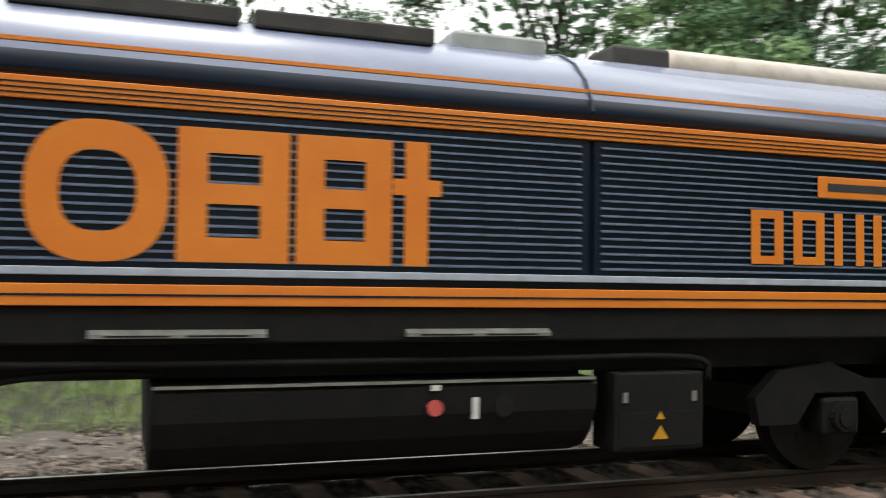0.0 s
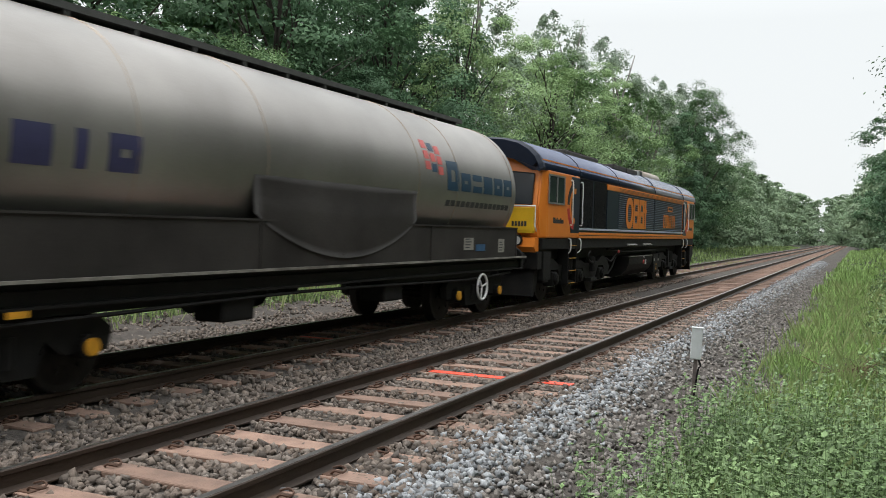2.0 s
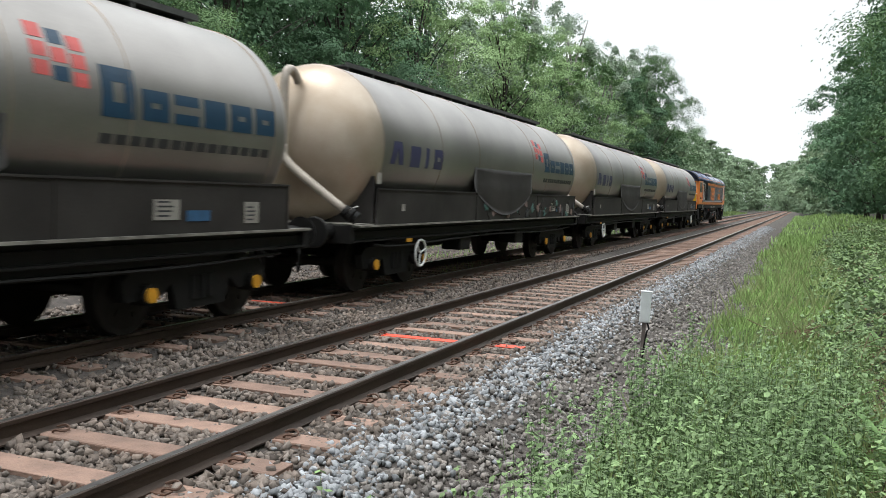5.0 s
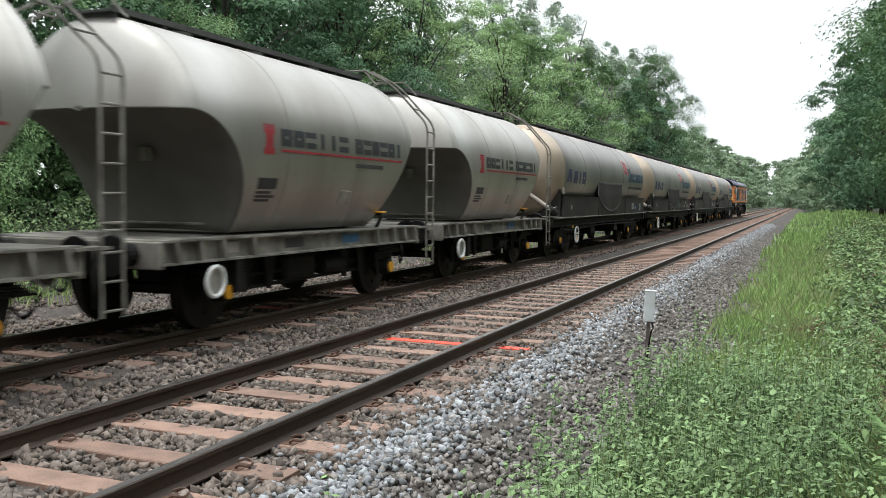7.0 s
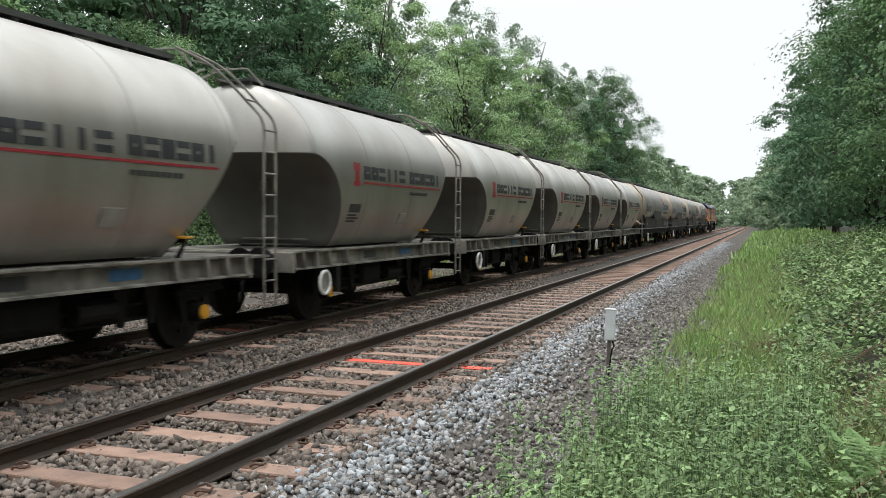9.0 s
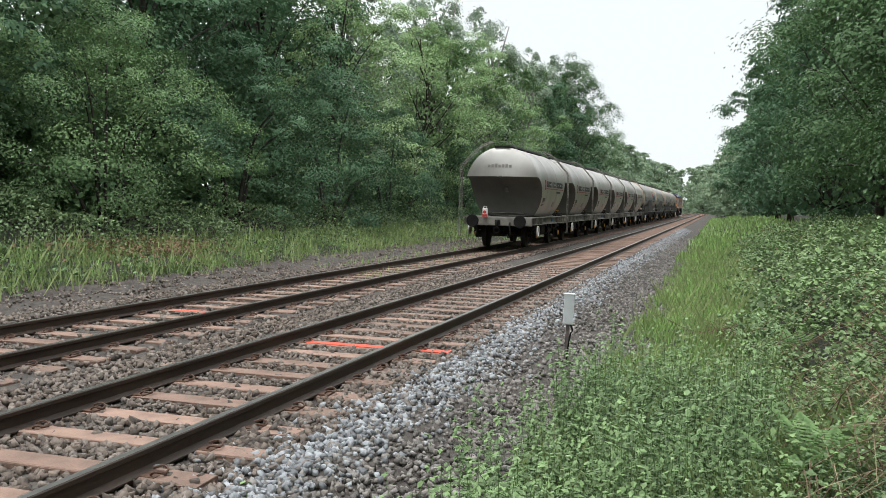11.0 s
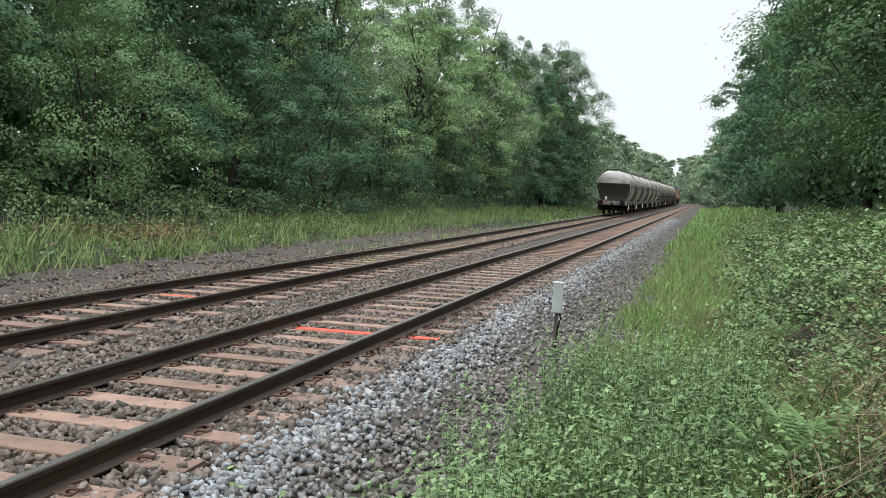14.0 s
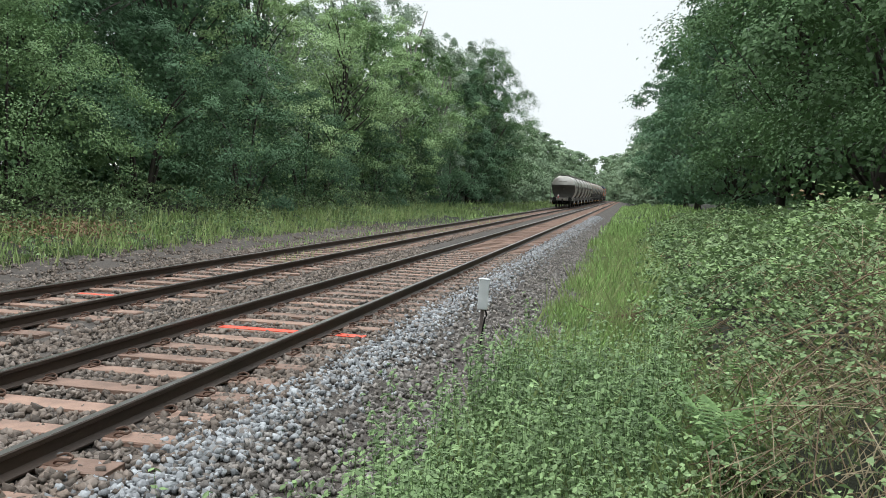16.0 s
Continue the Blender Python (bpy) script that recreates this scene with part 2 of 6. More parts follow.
def rod(bm, p0, p1, r0, r1=None, seg=12):
    p0, p1 = Vector(p0), Vector(p1)
    d = p1 - p0
    m = Matrix.Translation((p0 + p1) / 2) @ d.to_track_quat("Z", "Y").to_matrix().to_4x4()
    bmesh.ops.create_cone(bm, cap_ends=True, segments=seg, radius1=r0, radius2=r0 if r1 is None else r1, depth=d.length, matrix=m)
    return bm


def tube(bm, path, radii, seg=8, cap=True):
    """A tube along a path of points."""
    pts = [Vector(p) for p in path]
    radii = radii if isinstance(radii, (list, tuple)) else [radii] * len(pts)
    rings = []
    for i, p in enumerate(pts):
        d = (pts[min(i + 1, len(pts) - 1)] - pts[max(i - 1, 0)]).normalized()
        a = d.cross(Vector((0.13, 0.21, 1.0)) if abs(d.z) < 0.9 else Vector((1, 0.1, 0))).normalized()
        b = d.cross(a)
        rings.append([bm.verts.new(p + (a * math.cos(k * math.tau / seg) + b * math.sin(k * math.tau / seg)) * radii[i]) for k in range(seg)])
    for r, s in zip(rings, rings[1:]):
        for k in range(seg):
            bm.faces.new((r[k], r[(k + 1) % seg], s[(k + 1) % seg], s[k]))
    if cap:
        bm.faces.new(rings[0][::-1])
        bm.faces.new(rings[-1])
    return bm


def bend(points, steps=5):
    """A smooth path through points."""
    P = [Vector(p) for p in points]
    P = [P[0] * 2 - P[1]] + P + [P[-1] * 2 - P[-2]]
    out = []
    for a, b, c, d in zip(P, P[1:], P[2:], P[3:]):
        for k in range(steps):
            t = k / steps
            out.append(0.5 * ((2 * b) + (c - a) * t + (2 * a - 5 * b + 4 * c - d) * t * t + (3 * b - a - 3 * c + d) * t ** 3))
    return out + [P[-2]]


def extrude_y(bm, profile, y0, y1, closed=True, cap=True):
    """A profile of (x, z) drawn out along y."""
    a = [bm.verts.new((x, y0, z)) for x, z in profile]
    b = [bm.verts.new((x, y1, z)) for x, z in profile]
    n = len(profile)
    for i in range(n if closed else n - 1):
        j = (i + 1) % n
        bm.faces.new((a[i], a[j], b[j], b[i]))
    if cap and closed:
        bm.faces.new(a[::-1])
        bm.faces.new(b)
    return bm


def extrude_x(bm, profile, x0, x1):
    """A profile of (y, z) drawn out along x."""
    a = [bm.verts.new((x0, y, z)) for y, z in profile]
    b = [bm.verts.new((x1, y, z)) for y, z in profile]
    n = len(profile)
    for i in range(n):
        j = (i + 1) % n
        bm.faces.new((a[i], a[j], b[j], b[i]))
    bm.faces.new(a[::-1])
    bm.faces.new(b)
    bmesh.ops.recalc_face_normals(bm, faces=bm.faces)
    return bm


def ring(bm, centre, axis, R, r, seg=28, sub=8):
    """A round hoop."""
    c, ax = Vector(centre), Vector(axis).normalized()
    u = ax.orthogonal().normalized()
    v = ax.cross(u)
    rows = []
    for i in range(seg):
        a = i * math.tau / seg
        o = u * math.cos(a) + v * math.sin(a)
        rows.append([bm.verts.new(c + o * (R + r * math.cos(k * math.tau / sub)) + ax * r * math.sin(k * math.tau / sub)) for k in range(sub)])
    for i in range(seg):
        for k in range(sub):
            j, q = (i + 1) % seg, (k + 1) % sub
            bm.faces.new((rows[i][k], rows[i][q], rows[j][q], rows[j][k]))
    return bm


def raw_mesh(name, verts, faces_n, materials, mat_index=None):
    """A mesh of many loose faces, all with the same number of corners, from an array."""
    verts = np.asarray(verts, np.float32).reshape(-1, 3)
    n = len(verts) // faces_n
    me = bpy.data.meshes.new(name)
    me.vertices.add(len(verts))
    me.vertices.foreach_set("co", verts.ravel())
    me.loops.add(n * faces_n)
    me.loops.foreach_set("vertex_index", np.arange(n * faces_n, dtype=np.int32))
    me.polygons.add(n)
    me.polygons.foreach_set("loop_start", np.arange(0, n * faces_n, faces_n, dtype=np.int32))
    for m in materials if isinstance(materials, (list, tuple)) else [materials]:
        me.materials.append(m)
    me.update(calc_edges=True)
    return me


def leaves(rng, centres, length, width, up=0.3, out=None):
    """Leaf blades, four corners each, turned every way, with a lean to the light and out of their clump."""
    n = len(centres)
    nor = rng.normal(size=(n, 3))
    if out is None:
        nor[:, 2] = np.abs(nor[:, 2]) + up
    else:
        nor = nor * 0.55 + out * 1.5 + np.array((0, 0, up))
    nor /= np.linalg.norm(nor, axis=1)[:, None]
    a = np.cross(nor, rng.normal(size=(n, 3)))
    a /= np.linalg.norm(a, axis=1)[:, None] + 1e-9
    b = np.cross(nor, a)
    s = rng.uniform(0.65, 1.35, (n, 1))
    L, Wd = length * s / 2, width * s / 2
    dip = nor * L * 0.35
    return np.stack([centres - a * L - dip, centres + b * Wd, centres + a * L - dip, centres - b * Wd], 1)

# ---- ground ----
NEAR_RIGHT, NEAR_LEFT, FAR_RIGHT, FAR_LEFT = -3.548, -5.053, -6.911, -8.416   # rail head centres
FAR_TRACK, NEAR_TRACK = (FAR_RIGHT + FAR_LEFT) / 2, (NEAR_RIGHT + NEAR_LEFT) / 2


def ground_z(x, y):
    """Height of the ground: ballast bed, cess on both sides, banks beyond."""
    z = np.interp(x, [-90, -30, -19, -15.5, -13.0, -12.0, -10.9, -9.9, -9.4, -2.6, -1.75, -1.0, 0.2, 1.0, 2.2, 4.0, 8.0, 30, 90],
                  [1.5, 1.2, 0.7, 0.25, -0.12, -0.28, -0.36, -0.24, -0.19, -0.19, -0.42, -0.42, -0.36, -0.2, 0.25, 0.7, 1.0, 1.6, 2.0])
    return z


def build_ground():
    xs = np.concatenate([np.linspace(-2500, -90, 8), np.linspace(-80, -18, 22), np.linspace(-17, 5, 89), np.linspace(6, 80, 20), np.linspace(90, 2500, 8)])
    ys = np.concatenate([np.linspace(-2500, -60, 6), np.linspace(-50, -4, 24), np.linspace(-3, 40, 130), np.linspace(42, 200, 60), np.linspace(260, 3000, 12)])
    rng = np.random.default_rng(3)
    X, Y = np.meshgrid(xs, ys)
    Z = ground_z(X, Y)
    rough = np.where((X > -11) & (X < -1.2), 0.012, 0.05)
    Z = Z + rng.normal(size=Z.shape) * rough * (np.abs(X) < 60)
    bm = bmesh.new()
    V = [[bm.verts.new((X[j, i], Y[j, i], Z[j, i])) for i in range(len(xs))] for j in range(len(ys))]
    for j in range(len(ys) - 1):
        for i in range(len(xs) - 1):
            f = bm.faces.new((V[j][i], V[j][i + 1], V[j + 1][i + 1], V[j + 1][i]))
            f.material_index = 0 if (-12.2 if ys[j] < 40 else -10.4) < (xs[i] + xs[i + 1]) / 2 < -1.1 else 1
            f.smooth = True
    return tagged(new("ground", mesh_of(bm, "ground", [M["ballast"], M["earth"]])), "ballast bed between mossy earth verges coloured dark for shade", "ground", kind="structure")


ground = build_ground()

# ---- track ----
RAIL = [(-0.07, -0.159), (0.07, -0.159), (0.07, -0.148), (0.012, -0.125), (0.010, -0.05), (0.035, -0.036), (0.036, -0.008), (0.028, 0.0), (-0.028, 0.0), (-0.036, -0.008), (-0.035, -0.036), (-0.010, -0.05), (-0.012, -0.125), (-0.07, -0.148)]


def rail(name, x, label):
    bm = bmesh.new()
    extrude_y(bm, [(px, pz) for px, pz in RAIL], -45, 262)
    for f in bm.faces:
        c = f.calc_center_median()
        if c.z > -0.002:
            f.material_index = 1
    bmesh.ops.recalc_face_normals(bm, faces=bm.faces)
    ob = new(name, mesh_of(bm, name, [M["rail"], M["railhead"]]))
    ob.location = (x, 0, 0)
    return tagged(ob, label, "rail", "running rails", "structure")


for x in (NEAR_RIGHT, NEAR_LEFT, FAR_RIGHT, FAR_LEFT):
    rail("rail", x, "rusty brown steel rail with a polished head")


def sleeper_mesh(seed):
    rng = np.random.default_rng(seed)
    bm = B(-1.28, 1.28, -0.125, 0.125, -0.30, -0.155, bevel=0.012)
    for v in bm.verts:
        v.co += Vector(rng.normal(size=3) * 0.004)
    return mesh_of(bm, "sleeper", M["sleeper"])


SLEEPERS = [sleeper_mesh(k) for k in range(4)]
STEP, FIRST = 0.668, 6.30


def clip_mesh():
    bm = bmesh.new()
    box(bm, -0.075, 0.075, -0.08, 0.08, -0.158, -0.146, bevel=0.004)
    path = bend([(0.03, -0.05, -0.14), (0.07, -0.06, -0.115), (0.11, -0.02, -0.13), (0.10, 0.04, -0.12), (0.05, 0.05, -0.105), (0.0, 0.02, -0.12)], 3)
    tube(bm, path, 0.009, 5)
    return mesh_of(bm, "rail_clip", M["clip"])


def track_bed(name, x, label, n_single):
    base = tagged(new(name), label, "track", kind="structure")
    base.location = (x, 0, 0)
    rng = random.Random(int(-x * 100))
    far = []
    for k in range(-48, 380):
        y = FIRST + k * STEP
        if -4 <= k < n_single:
            again("sleeper", SLEEPERS[k % 4], base, pose(rng.uniform(-0.02, 0.02), y + rng.uniform(-0.012, 0.012), rng.uniform(-0.008, 0.004), 0, 0, rng.uniform(-0.6, 0.6)))
        else:
            far.append(y)
    bm = bmesh.new()
    for y in far:
        box(bm, -1.28, 1.28, y - 0.125, y + 0.125, -0.30, -0.155)
    tagged(part("far_sleepers", bm, M["sleeper"], base, "row of dusty sleepers"), kind="stuff")
    return base


near_bed = track_bed("near_track", NEAR_TRACK, "near railway track of dusty pink-brown sleepers", 70)
far_bed = track_bed("far_track", FAR_TRACK, "far railway track of dusty brown sleepers", 60)

CLIP = clip_mesh()
for x, base in ((NEAR_TRACK, near_bed), (FAR_TRACK, far_bed)):
    for k in range(-4, 24):
        for side, gauge in ((1, 0.7525), (-1, -0.7525)):
            for out in (1, -1):
                again("rail_clip", CLIP, base, pose(gauge + out * 0.10, FIRST + k * STEP, 0, 0, 0, 0 if out > 0 else 180))

# a sleeper marked with red paint, and a rod beside it
bm = bmesh.new()
box(bm, -0.66, 0.66, -0.085, 0.085, -0.156, -0.149, bevel=0.002)
tagged(part("red_paint_mark", bm, M["redpaint"], near_bed, "bright red painted stripe on a sleeper", pose(0, FIRST + 6 * STEP + 0.01, 0)))
bm = bmesh.new()
box(bm, 0.86, 1.27, -0.09, 0.09, -0.156, -0.148, bevel=0.002)
tagged(part("red_paint_mark", bm, M["redpaint"], near_bed, "bright red painted sleeper end", pose(0, FIRST + 6 * STEP + 0.01, 0)))
bm = bmesh.new()
box(bm, -0.5, 0.3, -0.05, 0.05, -0.156, -0.15, bevel=0.002)
tagged(part("red_paint_mark", bm, M["redpaint"], far_bed, "faded red paint on a sleeper", pose(0, FIRST + 9 * STEP, 0)))

# ---- ballast stones ----
CUBE = np.array([(-1, -1, -1), (1, -1, -1), (1, 1, -1), (-1, 1, -1), (-1, -1, 1), (1, -1, 1), (1, 1, 1), (-1, 1, 1)], float)
QUADS = np.array([(3, 2, 1, 0), (4, 5, 6, 7), (0, 1, 5, 4), (1, 2, 6, 5), (2, 3, 7, 6), (3, 0, 4, 7)])


def stones(name, material, label, rng, xs, ys, size, lift):
    """Angular stones, joined: each a cube knocked out of shape."""
    n = len(xs)
    s = size * rng.uniform(0.6, 1.35, (n, 1, 1)) * rng.uniform(0.6, 1.3, (n, 1, 3))
    P = CUBE[None] * (1 + rng.normal(size=(n, 8, 3)) * 0.22)
    P[:, 4:, :2] *= rng.uniform(0.35, 0.8, (n, 1, 1))
    P = P * s / 2
    q = rng.normal(size=(n, 4))
    q /= np.linalg.norm(q, axis=1)[:, None]
    w, x, y, z = q.T
    R = np.stack([1 - 2 * (y * y + z * z), 2 * (x * y - z * w), 2 * (x * z + y * w), 2 * (x * y + z * w), 1 - 2 * (x * x + z * z), 2 * (y * z - x * w), 2 * (x * z - y * w), 2 * (y * z + x * w), 1 - 2 * (x * x + y * y)], 1).reshape(n, 3, 3)
    P = np.einsum("nij,nkj->nki", R, P)
    P += np.stack([xs, ys, ground_z(xs, ys) + lift + rng.uniform(-0.012, 0.014, n)], 1)[:, None]
    me = bpy.data.meshes.new(name)
    F = (QUADS[None] + 8 * np.arange(n)[:, None, None]).reshape(-1)
    me.vertices.add(n * 8)
    me.vertices.foreach_set("co", P.astype(np.float32).ravel())
    me.loops.add(len(F))
    me.loops.foreach_set("vertex_index", F.astype(np.int32))
    me.polygons.add(n * 6)
    me.polygons.foreach_set("loop_start", np.arange(0, len(F), 4, dtype=np.int32))
    me.materials.append(material)
    me.update(calc_edges=True)
    return tagged(new(name, me), label, "ballast", kind="stuff")


def scatter(rng, n, x0, x1, y0, y1, near=1.0):
    """Places that thin out with the distance."""
    return rng.uniform(x0, x1, n), y0 + (y1 - y0) * rng.uniform(0, 1, n) ** near


def off_sleepers(rng, xs, ys):
    """Leaves the sleepers' tops and the rails nearly free of stones."""
    k = np.abs((ys - FIRST + STEP / 2) % STEP - STEP / 2) < 0.145
    on = np.zeros(len(xs), bool)
    for x in (NEAR_TRACK, FAR_TRACK):
        on |= k & (np.abs(xs - x) < 0.72) & (rng.uniform(0, 1, len(xs)) > (0.06 if x == NEAR_TRACK else 0.35))
        on |= k & (np.abs(xs - x) < 1.28) & (rng.uniform(0, 1, len(xs)) > 0.75)
    for x in (NEAR_RIGHT, NEAR_LEFT, FAR_RIGHT, FAR_LEFT):
        on |= np.abs(xs - x) < 0.085
    return xs[~on], ys[~on]


rng = np.random.default_rng(11)
xs, ys = off_sleepers(rng, *scatter(rng, 22000, -6.2, -2.8, 2.4, 26, 1.7))
stones("ballast_stones", M["stone"], "rust-browned angular ballast stones round the sleepers", rng, xs, ys, 0.046, 0.012)
xs, ys = off_sleepers(rng, *scatter(rng, 24000, -12.7, -6.2, -4.0, 45, 1.5))
stones("ballast_stones", M["stone"], "brown-grey ballast stones of the far track", rng, xs, ys, 0.047, 0.012)
xs, ys = scatter(rng, 16000, -2.75, -0.85, 3.0, 60, 1.9)
stones("cess_stones", M["greystone"], "dark grey stones of the cess", rng, xs, ys, 0.041, 0.01)
ys = 3.0 + 75 * rng.uniform(0, 1, 8000) ** 2.0
xs = -2.66 + rng.normal(size=8000) * 0.21 + 0.06 * np.sin(ys * 0.8)
stones("fresh_stones", M["palestone"], "strip of fresh pale grey ballast stones", rng, xs, ys, 0.040, 0.016)

xs, ys = off_sleepers(rng, *scatter(rng, 5000, -6.2, -1.4, -9, 2.4))
stones("ballast_stones", M["stone"], "brown ballast stones of the near track beside the lineside path", rng, xs, ys, 0.06, 0.012)

# ---- marker post by the track ----
post = tagged(new("marker_post"), "leaning post carrying a pale grey steel box", "post")
post.matrix_world = pose(-1.80, 11.3, -0.43, 0, 2.0, 10)
bm = B(-0.022, 0.022, -0.012, 0.012, -0.15, 0.62, bevel=0.003)
part("leg", bm, M["postleg"], post, "rusty weathered flat steel leg")
bm = B(-0.065, 0.065, -0.05, 0.05, 0.57, 0.95, bevel=0.012)
part("box", bm, M["post"], post, "pale grey box with worn edges")
bm = B(-0.07, 0.07, -0.055, 0.055, 0.945, 0.962, bevel=0.006)
part("lid", bm, M["post"], post)
bm = bmesh.new()
tube(bm, bend([(0.03, -0.02, 0.58), (0.06, -0.03, 0.50), (0.035, -0.03, 0.43), (0.01, -0.02, 0.12)], 4), 0.012, 6)
part("cable", bm, M["black"], post, "black cable under the box")

# ---- trees ----
def limb_path(rng, p, d, length, wander, steps):
    pts = [np.array(p, float)]
    d = np.array(d, float)
    for _ in range(steps):
        d = d + rng.normal(size=3) * wander
        d /= np.linalg.norm(d)
        pts.append(pts[-1] + d * length / steps)
    return pts


def crown_of(rng, height, spread, base, boughs, per, leaf, droop, widest, fill):
    """Rounded lobes of small leafy pads over an uneven dome, lit above and dark between, and an inner filling."""
    ph = rng.uniform(0, math.tau, 8)
    tips, C, O = [], [], []
    golden = 2.39996
    each = 7
    lobes = max(5, boughs // each)
    for k in range(lobes):
        f = (k + rng.uniform()) / lobes
        az = k * golden + rng.uniform(-0.5, 0.5)
        w = f / widest if f < widest else (1 - f) / (1 - widest)
        wide = 0.55 + 0.45 * math.sin(w * math.pi / 2) if f < widest else math.sin(w * math.pi / 2) ** 0.7
        R = spread * rng.uniform(0.27, 0.44) * (1 - 0.3 * f)
        r = max(0.0, spread * wide * (1 + 0.16 * math.sin(2 * az + ph[0]) + 0.1 * math.sin(3 * az + ph[1])) * rng.uniform(0.75, 1.0) - R * 0.75)
        z = height * (base + (1 - base) * (0.04 + 0.88 * f))
        o = np.array((math.cos(az), math.sin(az), 0.0))
        centre = o * r + np.array((0, 0, z))
        tall = rng.uniform(0.75, 1.0) + 0.5 * droop
        for q in range(each):
            d = rng.normal(size=3) * 0.8 + o * 0.75 + np.array((0, 0, 0.5))
            d /= np.linalg.norm(d)
            tip = centre + d * R * np.array((1, 1, tall)) * rng.uniform(0.8, 1.08)
            tips.append((tip, f))
            pad = R * rng.uniform(0.34, 0.62)
            flat = rng.uniform(0.45, 0.7) + 0.8 * droop
            e = rng.normal(size=(per, 3)) + d * 0.5 + np.array((0, 0, 0.35))
            e /= np.linalg.norm(e, axis=1)[:, None]
            far = rng.uniform(0, 1, per) ** 0.42
            far = np.where(rng.uniform(0, 1, per) < 0.15, far * 1.45, far)
            p = tip + e * (far * pad)[:, None] * np.array((1.15, 1.15, flat))
            p[:, 2] -= (0.18 + droop) * pad * ((e[:, :2] @ o[:2]) * far) ** 2
            C.append(p)
            O.append(e * 0.6 + d * 0.55 + np.array((0, 0, 0.4)))
    C, O = np.concatenate(C), np.concatenate(O)
    keep = C[:, 2] > 0.08
    Q = leaves(rng, C[keep], leaf, leaf * 0.6, 0.1, O[keep])
    # the shaded inside
    f = rng.uniform(0.03, 0.88, fill)
    az = rng.uniform(0, math.tau, fill)
    r = spread * 0.55 * np.sqrt(rng.uniform(0.02, 1, fill)) * np.where(f < widest, 0.85, np.clip((1 - f) / (1 - widest), 0, 1) ** 0.6)
    inner = np.stack([r * np.cos(az), r * np.sin(az), height * (base + (1 - base) * f)], 1)
    big = leaves(rng, inner, leaf * 1.9, leaf * 1.4, 0.0)
    return np.concatenate([Q, big]), tips


def tree(name, seed, height, spread, base, boughs, per, leaf, leaf_material, bark, label, droop=0.0, widest=0.42, limbs=26, fill=1500):
    """A tapered trunk with limbs that carry the sprays of an uneven crown."""
    rng = np.random.default_rng(seed)
    root = tagged(new(name), label, "tree", "trees along the line")
    r0 = 0.013 * height + 0.03
    path = limb_path(rng, (0, 0, -0.3), (0, 0, 1), height * 0.9, 0.05, 10)
    Q, tips = crown_of(rng, height, spread, base, boughs, per, leaf, droop, widest, fill)
    bm = bmesh.new()
    tube(bm, path, [r0 * (1 - 0.088 * i) * (1.35 if i == 0 else 1) for i in range(11)], 8)
    for i in rng.permutation(len(tips))[:limbs]:
        tip, f = tips[i]
        start = path[int(np.clip(tip[2] / height * 10 - 2.0, 1, 8))]
        tip = tip * np.array((0.85, 0.85, 0.97))
        mid = (start + tip) / 2 + rng.normal(size=3) * spread * 0.06 + np.array((0, 0, 0.05 * spread))
        tube(bm, bend([start, mid, start + (tip - start) * 0.93], 2), [max(0.012, r0 * 0.32 * (1 - 0.2 * q)) for q in range(5)], 4)
    part("trunk", bm, bark, root, "grey-brown trunk with bare limbs" if bark is M["bark"] else "pale peeling birch trunk", smooth=True)
    crown = new("crown", raw_mesh("crown", Q, 4, leaf_material))
    crown.parent = root
    return root


def bush(name, seed, height, spread, boughs, per, leaf, leaf_material, label, category="bush", fill=900, stems=8):
    """Many stems from the ground under a dome of leafy sprays."""
    rng = np.random.default_rng(seed)
    root = tagged(new(name), label, category, "bushes along the line")
    Q, tips = crown_of(rng, height, spread, -0.03, boughs, per, leaf, 0.12, 0.24, fill)
    bm = bmesh.new()
    for i in rng.permutation(len(tips))[:stems]:
        tip, f = tips[i]
        foot = np.array((tip[0] * 0.12, tip[1] * 0.12, -0.2))
        mid = foot + (tip - foot) * 0.5 + np.array((-tip[0] * 0.12, -tip[1] * 0.12, 0.1 * height))
        tube(bm, bend([foot, mid, foot + (tip - foot) * 0.92], 3), [height * 0.011 * (1 - 0.13 * q) for q in range(7)], 4)
    if stems:
        part("woody_base", bm, M["bark"], root, smooth=True)
    crown = new("foliage", raw_mesh("foliage", Q, 4, leaf_material))
    crown.parent = root
    return root


def plant(kind, places):
    """Sets a first thing and its copies at (x, y, turn, scale)."""
    for k, (x, y, turn, s) in enumerate(places):
        z = float(ground_z(x, y)) - 0.05
        m = pose(x, y, z, 0, 0, turn)
        ob = kind if k == 0 else copy_thing(kind, m)
        ob.matrix_basis = m
        ob.scale = (s, s, s)


# wood behind the far track
plant(tree("oak_tree", 1, 15.5, 5.2, 0.12, 168, 105, 0.175, M["leaf_dark"], M["bark"], "dark green oak on the bank behind the far track", limbs=34),
      [(-23, 11, 0, 1.0), (-23.0, 21, 80, 1.1), (-22, 30.5, 200, 1.05), (-22.5, 40, 310, 1.0), (-24, 1, 150, 1.1), (-27, 36, 20, 1.2), (-26, 46, 130, 1.2), (-20.0, 76, 250, 0.86), (-21, 64, 30, 0.9)])
plant(tree("alder_tree", 2, 13.5, 4.2, 0.14, 100, 120, 0.17, M["leaf_mid"], M["bark"], "mid-green alder with a slender trunk on the far bank", limbs=30),
      [(-21.5, 16, 30, 1.0), (-18.2, 59, 10, 1.0), (-17.5, 72, 90, 1.05), (-23, -7, 30, 1.1), (-18.0, 86, 120, 1.1)])
